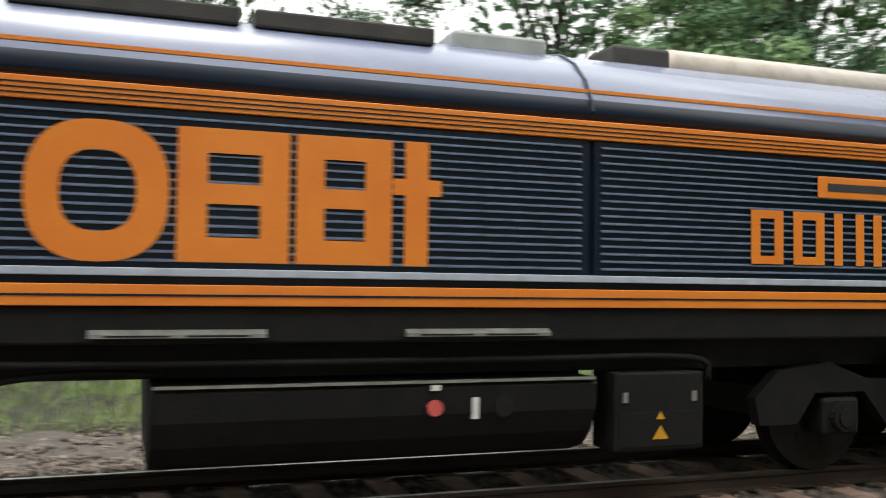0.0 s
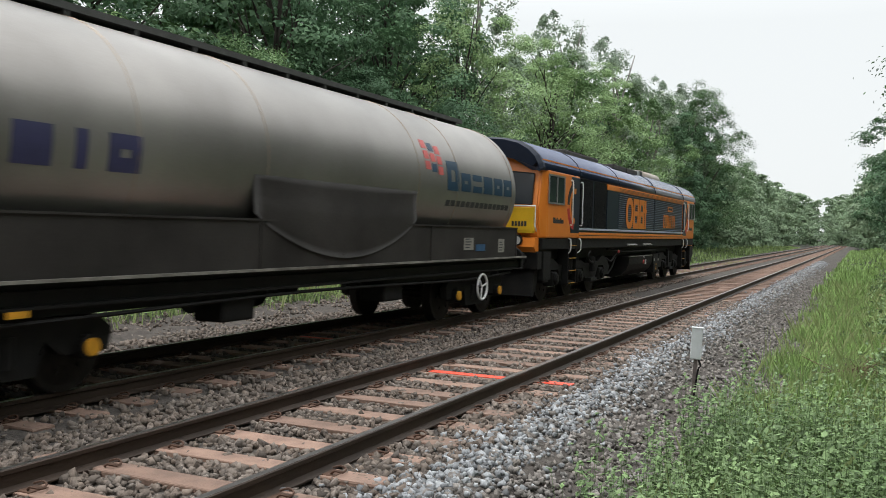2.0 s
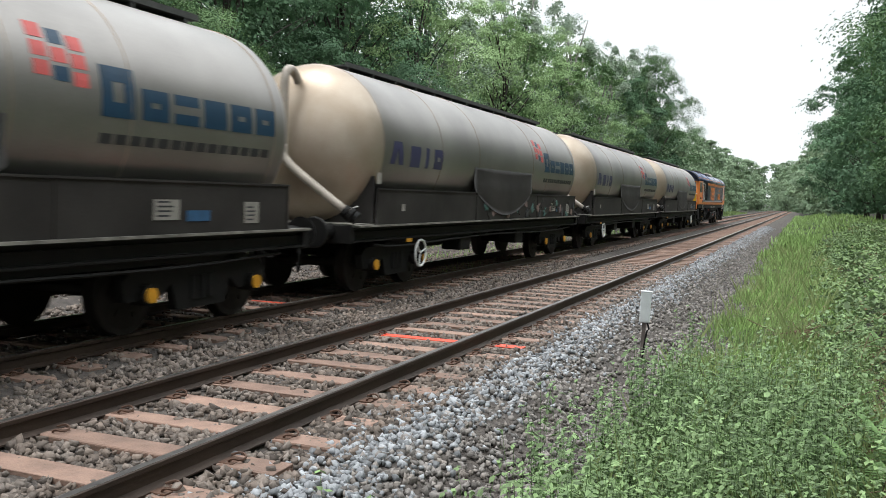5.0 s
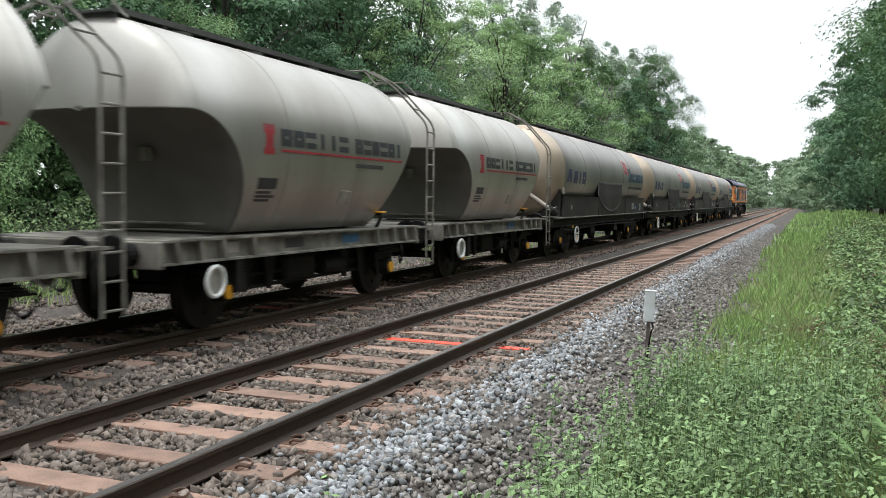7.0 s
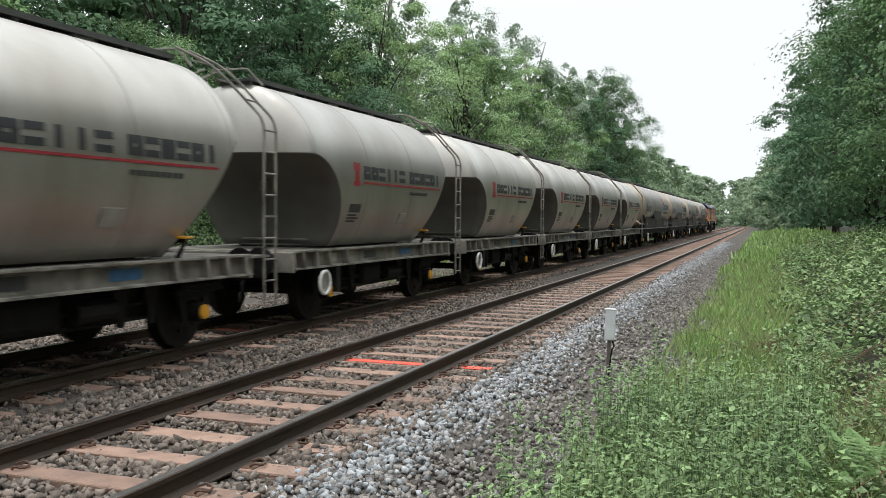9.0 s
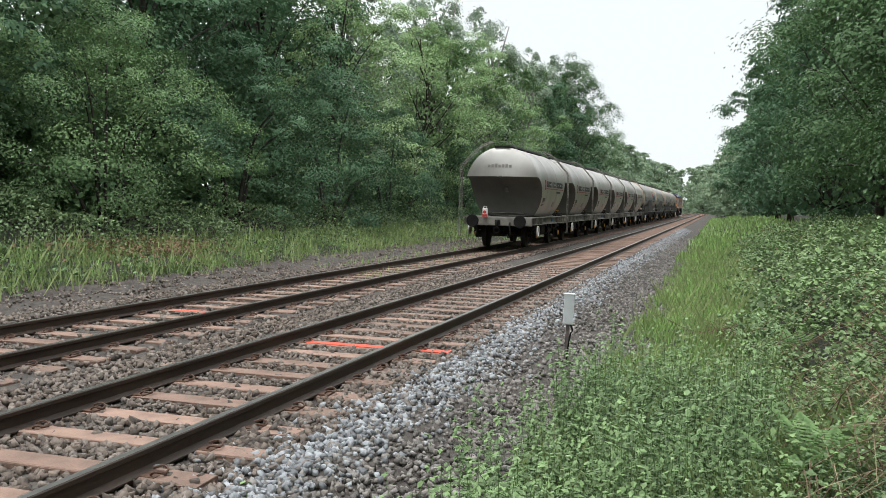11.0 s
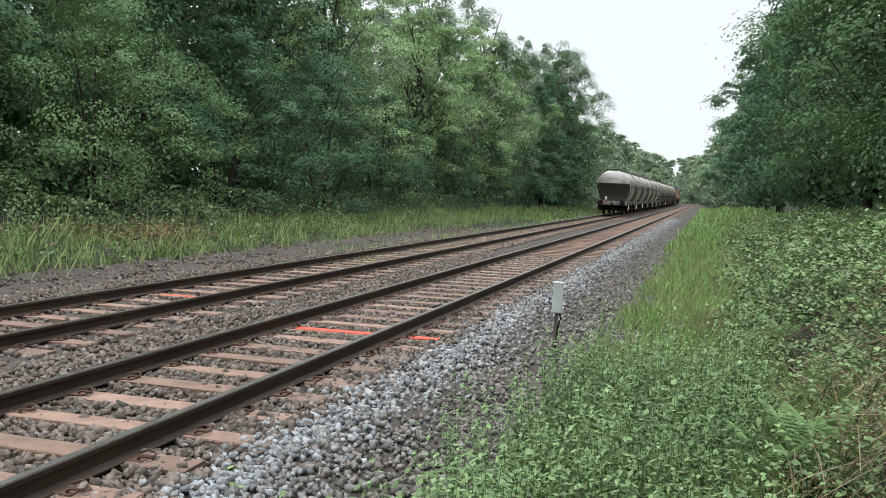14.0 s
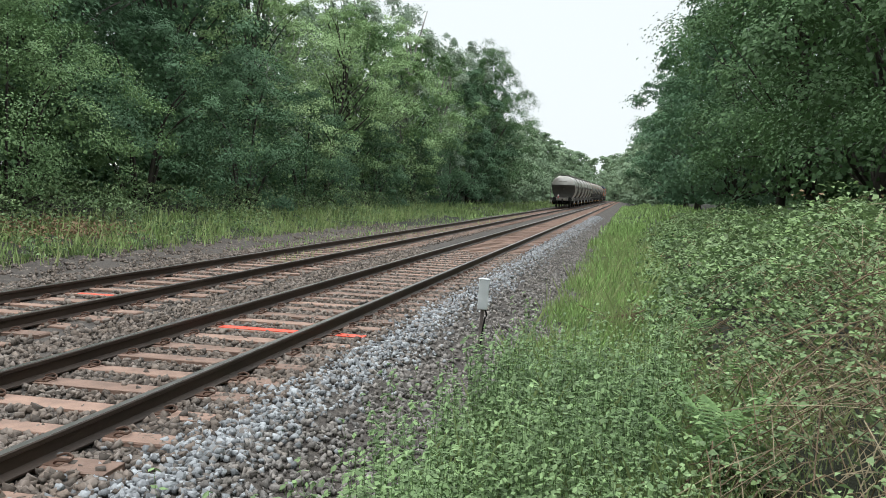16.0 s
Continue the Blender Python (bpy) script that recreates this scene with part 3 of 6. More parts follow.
plant(tree("willow_tree", 3, 13.6, 5.0, 0.03, 175, 165, 0.12, M["leaf_light"], M["bark"], "light green willow leaning towards the line", widest=0.45),
      [(-19.6, 44, 0, 1.0), (-18.8, 54, 120, 0.98), (-18.0, 65, 240, 1.0)])
plant(tree("birch_tree", 4, 18.0, 3.4, 0.12, 110, 105, 0.17, M["leaf_blue"], M["palebark"], "tall grey-green birch with drooping twigs and pale bark", droop=0.55, limbs=34, fill=350),
      [(-20.5, 49, 0, 0.98), (-19.5, 60, 60, 0.95), (-18.2, 69, 100, 0.95), (-17.0, 80, 220, 0.88), (-16.8, 91, 300, 0.95)])
plant(bush("hawthorn_bush", 5, 6.6, 4.3, 190, 200, 0.082, M["leaf_mid"], "broad mid-green hawthorn bush at the edge of the wood"),
      [(-18.4, 24.0, 0, 1.0), (-18.6, 12.5, 130, 0.9), (-19.0, 2.5, 220, 0.95)])
plant(bush("sallow_bush", 6, 7.6, 4.0, 150, 165, 0.10, M["leaf_dark"], "dark green sallow bush with leaves down to the grass"),
      [(-16.8, 37.5, 0, 0.95), (-18.4, 31.5, 200, 1.0), (-17.2, 46, 90, 0.85), (-16.6, 57, 20, 0.75), (-16.4, 68, 100, 0.8), (-16.0, 79, 300, 0.85), (-16.0, 91, 30, 1.0)])
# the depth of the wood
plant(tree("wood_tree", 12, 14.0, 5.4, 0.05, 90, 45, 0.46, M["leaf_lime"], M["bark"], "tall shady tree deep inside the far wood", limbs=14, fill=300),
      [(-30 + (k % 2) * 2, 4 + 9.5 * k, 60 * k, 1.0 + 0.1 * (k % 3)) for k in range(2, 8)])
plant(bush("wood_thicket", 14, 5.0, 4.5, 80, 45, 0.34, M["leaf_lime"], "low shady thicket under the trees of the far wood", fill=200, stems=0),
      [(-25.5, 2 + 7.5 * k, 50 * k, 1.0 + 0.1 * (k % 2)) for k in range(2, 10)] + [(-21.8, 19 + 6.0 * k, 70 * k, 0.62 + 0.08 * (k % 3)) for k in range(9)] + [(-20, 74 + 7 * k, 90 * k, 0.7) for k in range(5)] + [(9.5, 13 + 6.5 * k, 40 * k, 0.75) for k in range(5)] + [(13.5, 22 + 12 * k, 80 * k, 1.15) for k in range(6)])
# the last four are unseen, added to keep low sky off the train
plant(tree("near_wood_tree", 15, 15.0, 5.0, 0.02, 110, 45, 0.42, M["leaf_lime"], M["bark"], "tall shady tree of the near wood and its added unseen row", limbs=14, fill=500),
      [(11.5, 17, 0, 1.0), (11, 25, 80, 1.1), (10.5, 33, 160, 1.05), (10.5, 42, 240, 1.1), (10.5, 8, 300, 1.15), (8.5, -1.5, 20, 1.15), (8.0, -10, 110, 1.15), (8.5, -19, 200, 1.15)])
# far down the line, with distance haze painted into the leaf colour
plant(tree("distant_tree", 7, 14.5, 6.0, -0.03, 105, 62, 0.44, M["leaf_far"], M["bark"], "grey-green tree in the distance with haze painted into its leaves", limbs=4, fill=1000),
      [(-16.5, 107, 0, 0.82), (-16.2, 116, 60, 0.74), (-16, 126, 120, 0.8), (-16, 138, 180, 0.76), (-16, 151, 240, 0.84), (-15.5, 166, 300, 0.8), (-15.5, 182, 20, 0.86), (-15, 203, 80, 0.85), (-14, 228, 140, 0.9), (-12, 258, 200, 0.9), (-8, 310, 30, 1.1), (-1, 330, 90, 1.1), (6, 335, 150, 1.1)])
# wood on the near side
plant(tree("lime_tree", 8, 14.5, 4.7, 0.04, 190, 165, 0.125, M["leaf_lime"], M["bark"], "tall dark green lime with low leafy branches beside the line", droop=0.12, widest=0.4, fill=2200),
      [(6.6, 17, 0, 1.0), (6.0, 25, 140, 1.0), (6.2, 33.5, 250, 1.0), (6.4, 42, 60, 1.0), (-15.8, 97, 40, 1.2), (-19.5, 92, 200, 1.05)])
plant(tree("ash_tree", 9, 12.0, 4.2, 0.02, 120, 105, 0.18, M["leaf_dark"], M["bark"], "green ash with branches down to the ground", widest=0.42),
      [(5.3, 56, 0, 1.1), (4.6, 66, 120, 1.15), (4.6, 80, 240, 1.15), (4.6, 97, 20, 1.2), (5.3, 49, 70, 1.15), (-17.6, 101, 130, 1.35), (-16.2, 90, 300, 1.15)])
plant(tree("distant_ash_tree", 10, 12.0, 5.4, -0.03, 98, 58, 0.44, M["leaf_far"], M["bark"], "green tree in the distance or added unseen behind the camera", limbs=4, fill=1000),
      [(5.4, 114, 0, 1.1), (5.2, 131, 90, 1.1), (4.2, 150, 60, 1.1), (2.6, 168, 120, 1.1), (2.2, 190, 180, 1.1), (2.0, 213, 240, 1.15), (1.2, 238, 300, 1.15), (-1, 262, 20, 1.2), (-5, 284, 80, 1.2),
       # these three are unseen behind the camera, added to close off low sky
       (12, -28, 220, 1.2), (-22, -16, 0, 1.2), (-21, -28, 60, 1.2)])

# ---- train: shared pieces ----
TRAIN = []
BELLY = 1.25    # how much deeper than round the lower half of a hopper is


def wheelset(parent, y, r, name="wheelset"):
    """Two flanged wheels on an axle."""
    bm = bmesh.new()
    rod(bm, (-0.95, 0, 0), (0.95, 0, 0), 0.075, seg=12)
    for s in (1, -1):
        rod(bm, (s * 0.69, 0, 0), (s * 0.82, 0, 0), r, seg=36)
        rod(bm, (s * 0.665, 0, 0), (s * 0.69, 0, 0), r + 0.028, seg=36)
        rod(bm, (s * 0.82, 0, 0), (s * 0.86, 0, 0), r * 0.86, r * 0.45, seg=24)
        for k in range(6):
            a = k * math.tau / 6
            rod(bm, (s * 0.83, math.cos(a) * r * 0.55, math.sin(a) * r * 0.55), (s * 0.865, math.cos(a) * r * 0.55, math.sin(a) * r * 0.55), 0.035, seg=8)
    return part(name, bm, M["tyre"], parent, "worn steel wheels on an axle", pose(0, y, r))


def buffer(parent, x, y, z, d, length=0.5, r=0.24):
    bm = bmesh.new()
    rod(bm, (x, y, z), (x, y + d * length * 0.6, z), 0.13, 0.11, seg=16)
    rod(bm, (x, y + d * length * 0.55, z), (x, y + d * length * 0.92, z), 0.085, seg=14)
    rod(bm, (x, y + d * length * 0.9, z), (x, y + d * length, z), r, r * 0.94, seg=24)
    return part("buffer", bm, M["black"], parent, "greasy black round buffer", smooth=False)


def coupling(parent, y, z, d):
    bm = bmesh.new()
    box(bm, -0.09, 0.09, min(y, y + d * 0.25), max(y, y + d * 0.25), z - 0.09, z + 0.09, bevel=0.02)
    ring(bm, (0, y + d * 0.30, z - 0.08), (1, 0, 0.0), 0.13, 0.025, 16, 6)
    ring(bm, (0, y + d * 0.36, z - 0.28), (0, 1, 0.2), 0.11, 0.022, 16, 6)
    return part("coupling", bm, M["black"], parent)


def hose(parent, x, y, d):
    bm = bmesh.new()
    tube(bm, bend([(x, y, 0.95), (x, y + d * 0.14, 0.86), (x + 0.05, y + d * 0.2, 0.55), (x - 0.04, y + d * 0.1, 0.38), (x - 0.1, y + d * 0.02, 0.5)], 5), 0.024, 7)
    return part("brake_hose", bm, M["black"], parent, smooth=True)


def capsule(bm, y_front, y_rear, R, zc, cap_front, cap_rear, seg=64, rings=14):
    """A round tank along y with dished ends."""
    stations = []
    for k in range(7):
        a = math.pi / 2 * k / 6
        stations.append((y_front + cap_front * math.cos(a), R * math.sin(a)))
    for k in range(1, rings):
        stations.append((y_front + (y_rear - y_front) * k / rings, R))
    for k in range(7):
        a = math.pi / 2 * k / 6
        stations.append((y_rear - cap_rear * math.sin(a), R * math.cos(a)))
    loops = []
    for y, r in stations:
        if r < 1e-4:
            loops.append([bm.verts.new((0, y, zc))])
        else:
            loops.append([bm.verts.new((r * math.cos(i * math.tau / seg), y, zc + r * math.sin(i * math.tau / seg))) for i in range(seg)])
    for a, b in zip(loops, loops[1:]):
        for i in range(seg):
            j = (i + 1) % seg
            vs = [a[i % len(a)], a[j % len(a)], b[j % len(b)], b[i % len(b)]]
            vs = [v for k, v in enumerate(vs) if v not in vs[:k]]
            bm.faces.new(vs).smooth = True
    bmesh.ops.recalc_face_normals(bm, faces=bm.faces)
    return bm


def on_tank(bm, R, zc, y0, y1, z0, z1, lift=0.004, holes=(), slant=0.0, steps=8):
    """A painted patch that follows the round of a tank's near side, between two heights."""
    def point(y, z, lifted):
        deep = BELLY if R > TR and z < zc else 1.0
        a = math.asin(max(-1, min(1, (z - zc) / (R * deep))))
        r = R + lifted
        return (r * math.cos(a), y + slant * (z - z0), zc + r * deep * math.sin(a))
    zs = [z0 + (z1 - z0) * k / steps for k in range(steps + 1)]
    top = [[bm.verts.new(point(y, z, lift)) for y in (y0, y1)] for z in zs]
    low = [[bm.verts.new(point(y, z, -0.01)) for y in (y0, y1)] for z in zs]
    for k in range(steps):
        bm.faces.new((top[k][0], top[k][1], top[k + 1][1], top[k + 1][0]))
        bm.faces.new((low[k][0], top[k][0], top[k + 1][0], low[k + 1][0]))
        bm.faces.new((top[k][1], low[k][1], low[k + 1][1], top[k + 1][1]))
    bm.faces.new((low[0][0], low[0][1], top[0][1], top[0][0]))
    bm.faces.new((top[-1][0], top[-1][1], low[-1][1], low[-1][0]))
    return bm


def glyph(bm, R, zc, y, w, z0, z1, kind, stroke):
    """A plain block shape of a logo on the round of the tank: a solid block, a hollow block or a bar."""
    s = stroke
    t = s / (z1 - z0)
    shapes = {
        "bar": [(w / 2 - s / 2, w / 2 + s / 2, 0, 1)],
        "block": [(0, w, 0, 1)],
        "hollow": [(0, s, 0, 1), (w - s, w, 0, 1), (s, w - s, 0, t), (s, w - s, 1 - t, 1)],
        "pair": [(0, w, 0, 0.5 - t * 0.35), (0, w, 0.5 + t * 0.35, 1)],
    }[kind]
    for a, b, c, d in shapes:
        on_tank(bm, R, zc, y + a, y + b, z0 + (z1 - z0) * c, z0 + (z1 - z0) * d, steps=max(2, int((d - c) * 8)))
    return bm


def row(parent, material, label, R, zc, y0, y1, z0, z1, kinds, stroke, gap=0.22):
    """A row of plain block shapes between y0 (rear) and y1 (front), each a part."""
    cell = (y1 - y0) / len(kinds)
    for k, kind in enumerate(kinds):
        part("logo_shape", glyph(bmesh.new(), R, zc, y0 + cell * (k + gap / 2), cell * (1 - gap), z0, z1, kind, stroke), material, parent, label)


# ---- locomotive ----
L_REAR, L_FRONT, L_MID = -11.8, 8.2, -1.8
SIDE = 1.32


def mirror_y(y):
    return 2 * L_MID - y


def locomotive():
    loco = tagged(new("locomotive"), "orange and dark blue six-axle diesel locomotive hauling the train", "locomotive")

    # roof, with its gable ends
    prof = [(1.30, 3.00), (1.325, 3.05), (1.29, 3.16), (1.19, 3.34), (1.02, 3.50), (0.78, 3.63), (0.45, 3.71), (0, 3.745)]
    prof = prof + [(-x, z) for x, z in prof[-2::-1]]
    bm = bmesh.new()
    extrude_y(bm, prof, -11.75, L_FRONT - 0.05)
    for f in bm.faces:
        c = f.calc_center_median()
        if abs(f.normal.y) > 0.5 or (abs(c.x) > 1.27 and c.z < 3.12):
            f.material_index = 1
        f.smooth = abs(f.normal.y) < 0.5
    bmesh.ops.recalc_face_normals(bm, faces=bm.faces)
    roof = part("roof", bm, [M["roofblue"], M["navy"]], loco, "glossy curved roof with sky sheen in its blue-grey colour")
    for y in (-8.95, -5.03, 0.0, 5.35):
        bm = bmesh.new()
        tube(bm, [(x * 1.004, y, z + 0.006) for x, z in prof], 0.013, 6)
        part("roof_seam", bm, M["navy"], roof)
    for s in (1, -1):
        bm = bmesh.new()
        box(bm, min(s * 1.235, s * 1.262), max(s * 1.235, s * 1.262), -11.74, L_FRONT - 0.06, 3.222, 3.25)
        part("orange_roof_line", bm, M["orange"], roof, "thin orange line along the roof")
    # visors over the windscreens
    for d, y in ((-1, -11.75), (1, L_FRONT - 0.05)):
        bm = bmesh.new()
        arch = [(x * 0.93, z if abs(x) > 1.28 else 3.02 + 0.30 * (1 - (abs(x) / 1.3) ** 2)) for x, z in prof]
        arch = [(x, min(z, 3.33)) for x, z in arch]
        loops = [[bm.verts.new((x, yy, z)) for x, z in pr] for pr, yy in ((prof, y), (prof, y + d * 0.10), ([(x * 0.97, z - 0.05) for x, z in prof], y + d * 0.27), (arch, y + d * 0.24), (arch, y))]
        for a, b in zip(loops, loops[1:]):
            for i in range(len(prof) - 1):
                bm.faces.new((a[i], a[i + 1], b[i + 1], b[i]))
        bmesh.ops.recalc_face_normals(bm, faces=bm.faces)
        part("visor", bm, M["visor"], roof, "dark blue roof visor over the windscreens")

    # roof equipment
    bm = B(-0.78, 0.78, -8.6, -5.4, 3.60, 3.75, bevel=0.03)
    fan = part("radiator_hatch", bm, M["soot"], loco, "sooty black radiator grille on the roof")
    for k in range(26):
        again("bar", BARMESH, fan, pose(0, -8.5 + k * 0.12, 3.757))
    for y0, y1 in ((-4.3, -2.72), (-2.62, -1.2)):
        bm = B(-0.95, 0.95, y0, y1, 3.56, 3.70, bevel=0.02)
        part("roof_hatch", bm, M["soot"], loco, "dark lift-off roof hatch")
    bm = B(-0.8, 0.8, -1.0, -0.15, 3.55, 3.76, bevel=0.03)
    part("exhaust_plate", bm, M["roofplate"], loco, "pale weathered roof plate")
    bm = bmesh.new()
    rod(bm, (0.35, 1.3, 3.68), (0.35, 4.3, 3.68), 0.24, seg=20)
    part("silencer", bm, M["pipe"], loco, "brown rusty silencer drum", smooth=True)
    bm = B(0.1, 0.6, 0.6, 1.2, 3.62, 3.85, bevel=0.03)
    part("exhaust_box", bm, M["soot"], loco)

    # body core and lower frame
    bm = B(-1.26, 1.26, -9.7, 6.1, 1.5, 3.02)
    part("body", bm, M["navy"], loco, "dark blue body side", smooth=False)
    bm = B(-1.28, 1.28, -11.7, L_FRONT - 0.1, 1.24, 1.5, bevel=0.02)
    part("underframe", bm, M["black"], loco, "black underframe")
    for s in (1, -1):
        def X(a, b):
            return (min(s * a, s * b), max(s * a, s * b))
        bm = box(bmesh.new(), *X(1.26, 1.325), -9.0, 5.4, 1.50, 1.645, bevel=0.006)
        part("orange_sill", bm, M["orange"], loco, "orange band along the sill")
        bm = box(bmesh.new(), *X(1.325, 1.331), -9.0, 5.4, 1.565, 1.580)
        part("sill_seam", bm, M["navy"], loco)
        bm = box(bmesh.new(), *X(1.26, 1.333), -9.0, 5.4, 1.70, 1.755, bevel=0.006)
        part("pale_line", bm, M["whiteline"], loco, "pale blue line above the sill")
        bm = box(bmesh.new(), *X(1.26, 1.325), -6.30, 5.35, 2.835, 2.985, bevel=0.006)
        band = part("orange_band", bm, M["orange"], loco, "ribbed orange band under the roof")
        for z in (2.865, 2.90, 2.935):
            bm = box(bmesh.new(), *X(1.325, 1.331), -5.0, 5.3, z, z + 0.008)
            part("rib", bm, M["navy"], band)
        bm = box(bmesh.new(), *X(1.26, 1.315), -6.30, -5.06, 1.76, 2.83, bevel=0.006)
        part("plain_panel", bm, M["navy"], loco, "plain dark blue body panel")
        # louvred panels
        for y0, y1 in ((-5.0, -0.03), (0.03, 5.25)):
            bm = box(bmesh.new(), *X(1.26, 1.30), y0, y1, 1.76, 2.83, bevel=0.004)
            pan = part("louvre_panel", bm, M["navy"], loco, "dark blue louvred body panel")
            sl = bmesh.new()
            L = y1 - y0 - 0.12
            extrude_y(sl, [(0, 0), (0.022, -0.004), (0.022, 0.004), (0, 0.018)], -L / 2, L / 2)
            bmesh.ops.recalc_face_normals(sl, faces=sl.faces)
            # pale slats draw the bright lines of light along the louvres
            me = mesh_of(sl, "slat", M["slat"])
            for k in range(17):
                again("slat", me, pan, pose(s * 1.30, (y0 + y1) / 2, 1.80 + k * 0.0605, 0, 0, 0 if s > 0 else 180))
        # radiator side grille
        bm = box(bmesh.new(), *X(1.26, 1.29), -8.92, -6.33, 1.76, 3.0, bevel=0.004)
        gr = part("side_grille", bm, M["grille"], loco, "black slatted radiator grille")
        for k in range(58):
            if abs(k - 28) > 1:
                again("slat", GRILLEBAR, gr, pose(s * 1.295, -8.88 + k * 0.0442, 2.38))
        bm = box(bmesh.new(), *X(1.28, 1.312), -7.76, -7.68, 1.76, 3.0, bevel=0.006)
        part("pillar", bm, M["navy"], gr)

    # logo of plain orange shapes over the louvres, and number bars
    x = 1.326
    lo, hi = 1.80, 2.72
    bm = bmesh.new()
    steps = 40
    yc, zc, ro, ri = -3.66, (lo + hi) / 2, 0.475, 0.265
    outer = [(math.copysign(abs(math.cos(a)) ** 0.8, math.cos(a)), math.copysign(abs(math.sin(a)) ** 0.8, math.sin(a))) for a in [k * math.tau / steps for k in range(steps)]]
    def flat_ring(bm, yc, zc, ry, rz, iy, iz, x):
        rings = [[bm.verts.new((xx, yc + ky * u, zc + kz * v)) for u, v in outer] for xx, ky, kz in ((x, ry, rz), (x, iy, iz), (x - 0.008, iy, iz), (x - 0.008, ry, rz))]
        for p, q in zip(rings, rings[1:] + rings[:1]):
            for i in range(steps):
                bm.faces.new((p[i], p[(i + 1) % steps], q[(i + 1) % steps], q[i]))
        bmesh.ops.recalc_face_normals(bm, faces=bm.faces)
    flat_ring(bm, yc, zc, 0.45, 0.47, 0.24, 0.27, x)
    part("logo_shape", bm, M["orange"], loco, "orange ring painted over the louvres")
    def plates(name, cells):
        bm = bmesh.new()
        for y0, y1, z0, z1 in cells:
            box(bm, x - 0.008, x, y0, y1, z0, z1)
        part(name, bm, M["orange"], loco, "orange block shape painted over the louvres")
    for y, wd in ((-3.16, 0.76), (-2.35, 0.70)):
        plates("logo_shape", [(y, y + 0.2, lo, hi), (y + 0.2, y + wd - 0.2, lo, lo + 0.17), (y + 0.2, y + wd - 0.2, hi - 0.17, hi), (y + wd - 0.2, y + wd, lo, hi), (y + 0.2, y + wd - 0.2, lo + 0.40, lo + 0.54)])
    plates("logo_shape", [(-1.55, -1.37, lo, hi), (-1.64, -1.55, lo + 0.52, lo + 0.64), (-1.37, -1.27, lo + 0.52, lo + 0.64)])
    for k in range(5):
        y0 = 1.52 + k * 0.44
        bm = bmesh.new()
        for a, b, c, d in ((0, 0.09, 0, 0.46), (0.24, 0.33, 0, 0.46), (0.09, 0.24, 0, 0.07), (0.09, 0.24, 0.39, 0.46))[: 4 if k < 2 else 2]:
            box(bm, x - 0.008, x, y0 + a, y0 + b, 1.88 + c, 1.88 + d)
        part("number_bar", bm, M["orange"], loco, "orange number bar")
    bm = B(x - 0.008, x + 0.008, 2.22, 3.08, 2.47, 2.66, bevel=0.006)
    plate = part("nameplate", bm, M["orange"], loco, "small orange nameplate")
    part("writing_bar", B(x + 0.008, x + 0.011, 2.32, 2.98, 2.53, 2.60), M["dark"], plate)

    # cabs
    for d in (-1, 1):
        def yy(v):
            return v if d < 0 else mirror_y(v)
        cab = part("cab", cab_shell(d), M["orange"], loco, "orange cab with raked windscreens")
        for s in (1, -1):
            sx = s * 1.324
            # side window
            for a, b in ((-11.46, -10.90), (-10.86, -10.34)):
                bm = bmesh.new()
                box(bm, min(sx, sx + s * 0.008), max(sx, sx + s * 0.008), min(yy(a), yy(b)), max(yy(a), yy(b)), 2.31, 2.90)
                part("side_window", bm, M["glass"], cab, "dark sliding cab window")
            bm = bmesh.new()
            for y0, y1, z0, z1 in ((-11.50, -11.46, 2.27, 2.94), (-10.34, -10.30, 2.27, 2.94), (-10.895, -10.865, 2.3, 2.92), (-11.50, -10.30, 2.27, 2.31), (-11.50, -10.30, 2.90, 2.94)):
                box(bm, min(sx, sx + s * 0.022), max(sx, sx + s * 0.022), min(yy(y0), yy(y1)), max(yy(y0), yy(y1)), z0, z1)
            part("window_frame", bm, M["steel"], cab, "silver cab window frame")
            # door, grab rails, steps
            bm = bmesh.new()
            box(bm, min(s * 1.20, s * 1.325), max(s * 1.20, s * 1.325), min(yy(-9.74), yy(-9.02)), max(yy(-9.74), yy(-9.02)), 1.62, 2.98, bevel=0.01)
            part("cab_door", bm, M["navy"], cab, "dark blue cab door")
            for name, r0, r1, a0, a1, tint, label in (("orange_arc", 0.30, 0.43, 75, 275, "orange", "orange arc painted round the door"),
                                                      ("red_arc", 0.43, 0.58, 188, 262, "red", "red arc painted on the cab side"),
                                                      ("blue_arc", 0.43, 0.57, 112, 178, "navy", "dark blue arc painted on the cab side")):
                part(name, arc_band(s, [yy(v) for v in (-9.45, -9.45 + 1)], 2.28, r0, r1, a0, a1), M[tint], cab, label)
            for yr in (-9.80, -8.96):
                bm = bmesh.new()
                tube(bm, bend([(s * 1.32, yy(yr), 1.82), (s * 1.385, yy(yr), 1.86), (s * 1.385, yy(yr), 2.35), (s * 1.385, yy(yr), 2.84), (s * 1.32, yy(yr), 2.88)], 4), 0.016, 7)
                part("grab_rail", bm, M["white"], cab, "white grab rail")
                bm = bmesh.new()
                tube(bm, bend([(s * 1.30, yy(yr), 1.5), (s * 1.36, yy(yr), 1.45), (s * 1.36, yy(yr), 1.22), (s * 1.30, yy(yr - (0.05 if yr > -9 else -0.05)), 1.14)], 4), 0.014, 7)
                part("grab_rail", bm, M["white"], cab, "white grab rail")
            for z in (0.42, 0.72, 1.02, 1.33):
                bm = bmesh.new()
                box(bm, min(s * 1.0, s * 1.30), max(s * 1.0, s * 1.30), min(yy(-9.72), yy(-9.06)), max(yy(-9.72), yy(-9.06)), z - 0.02, z)
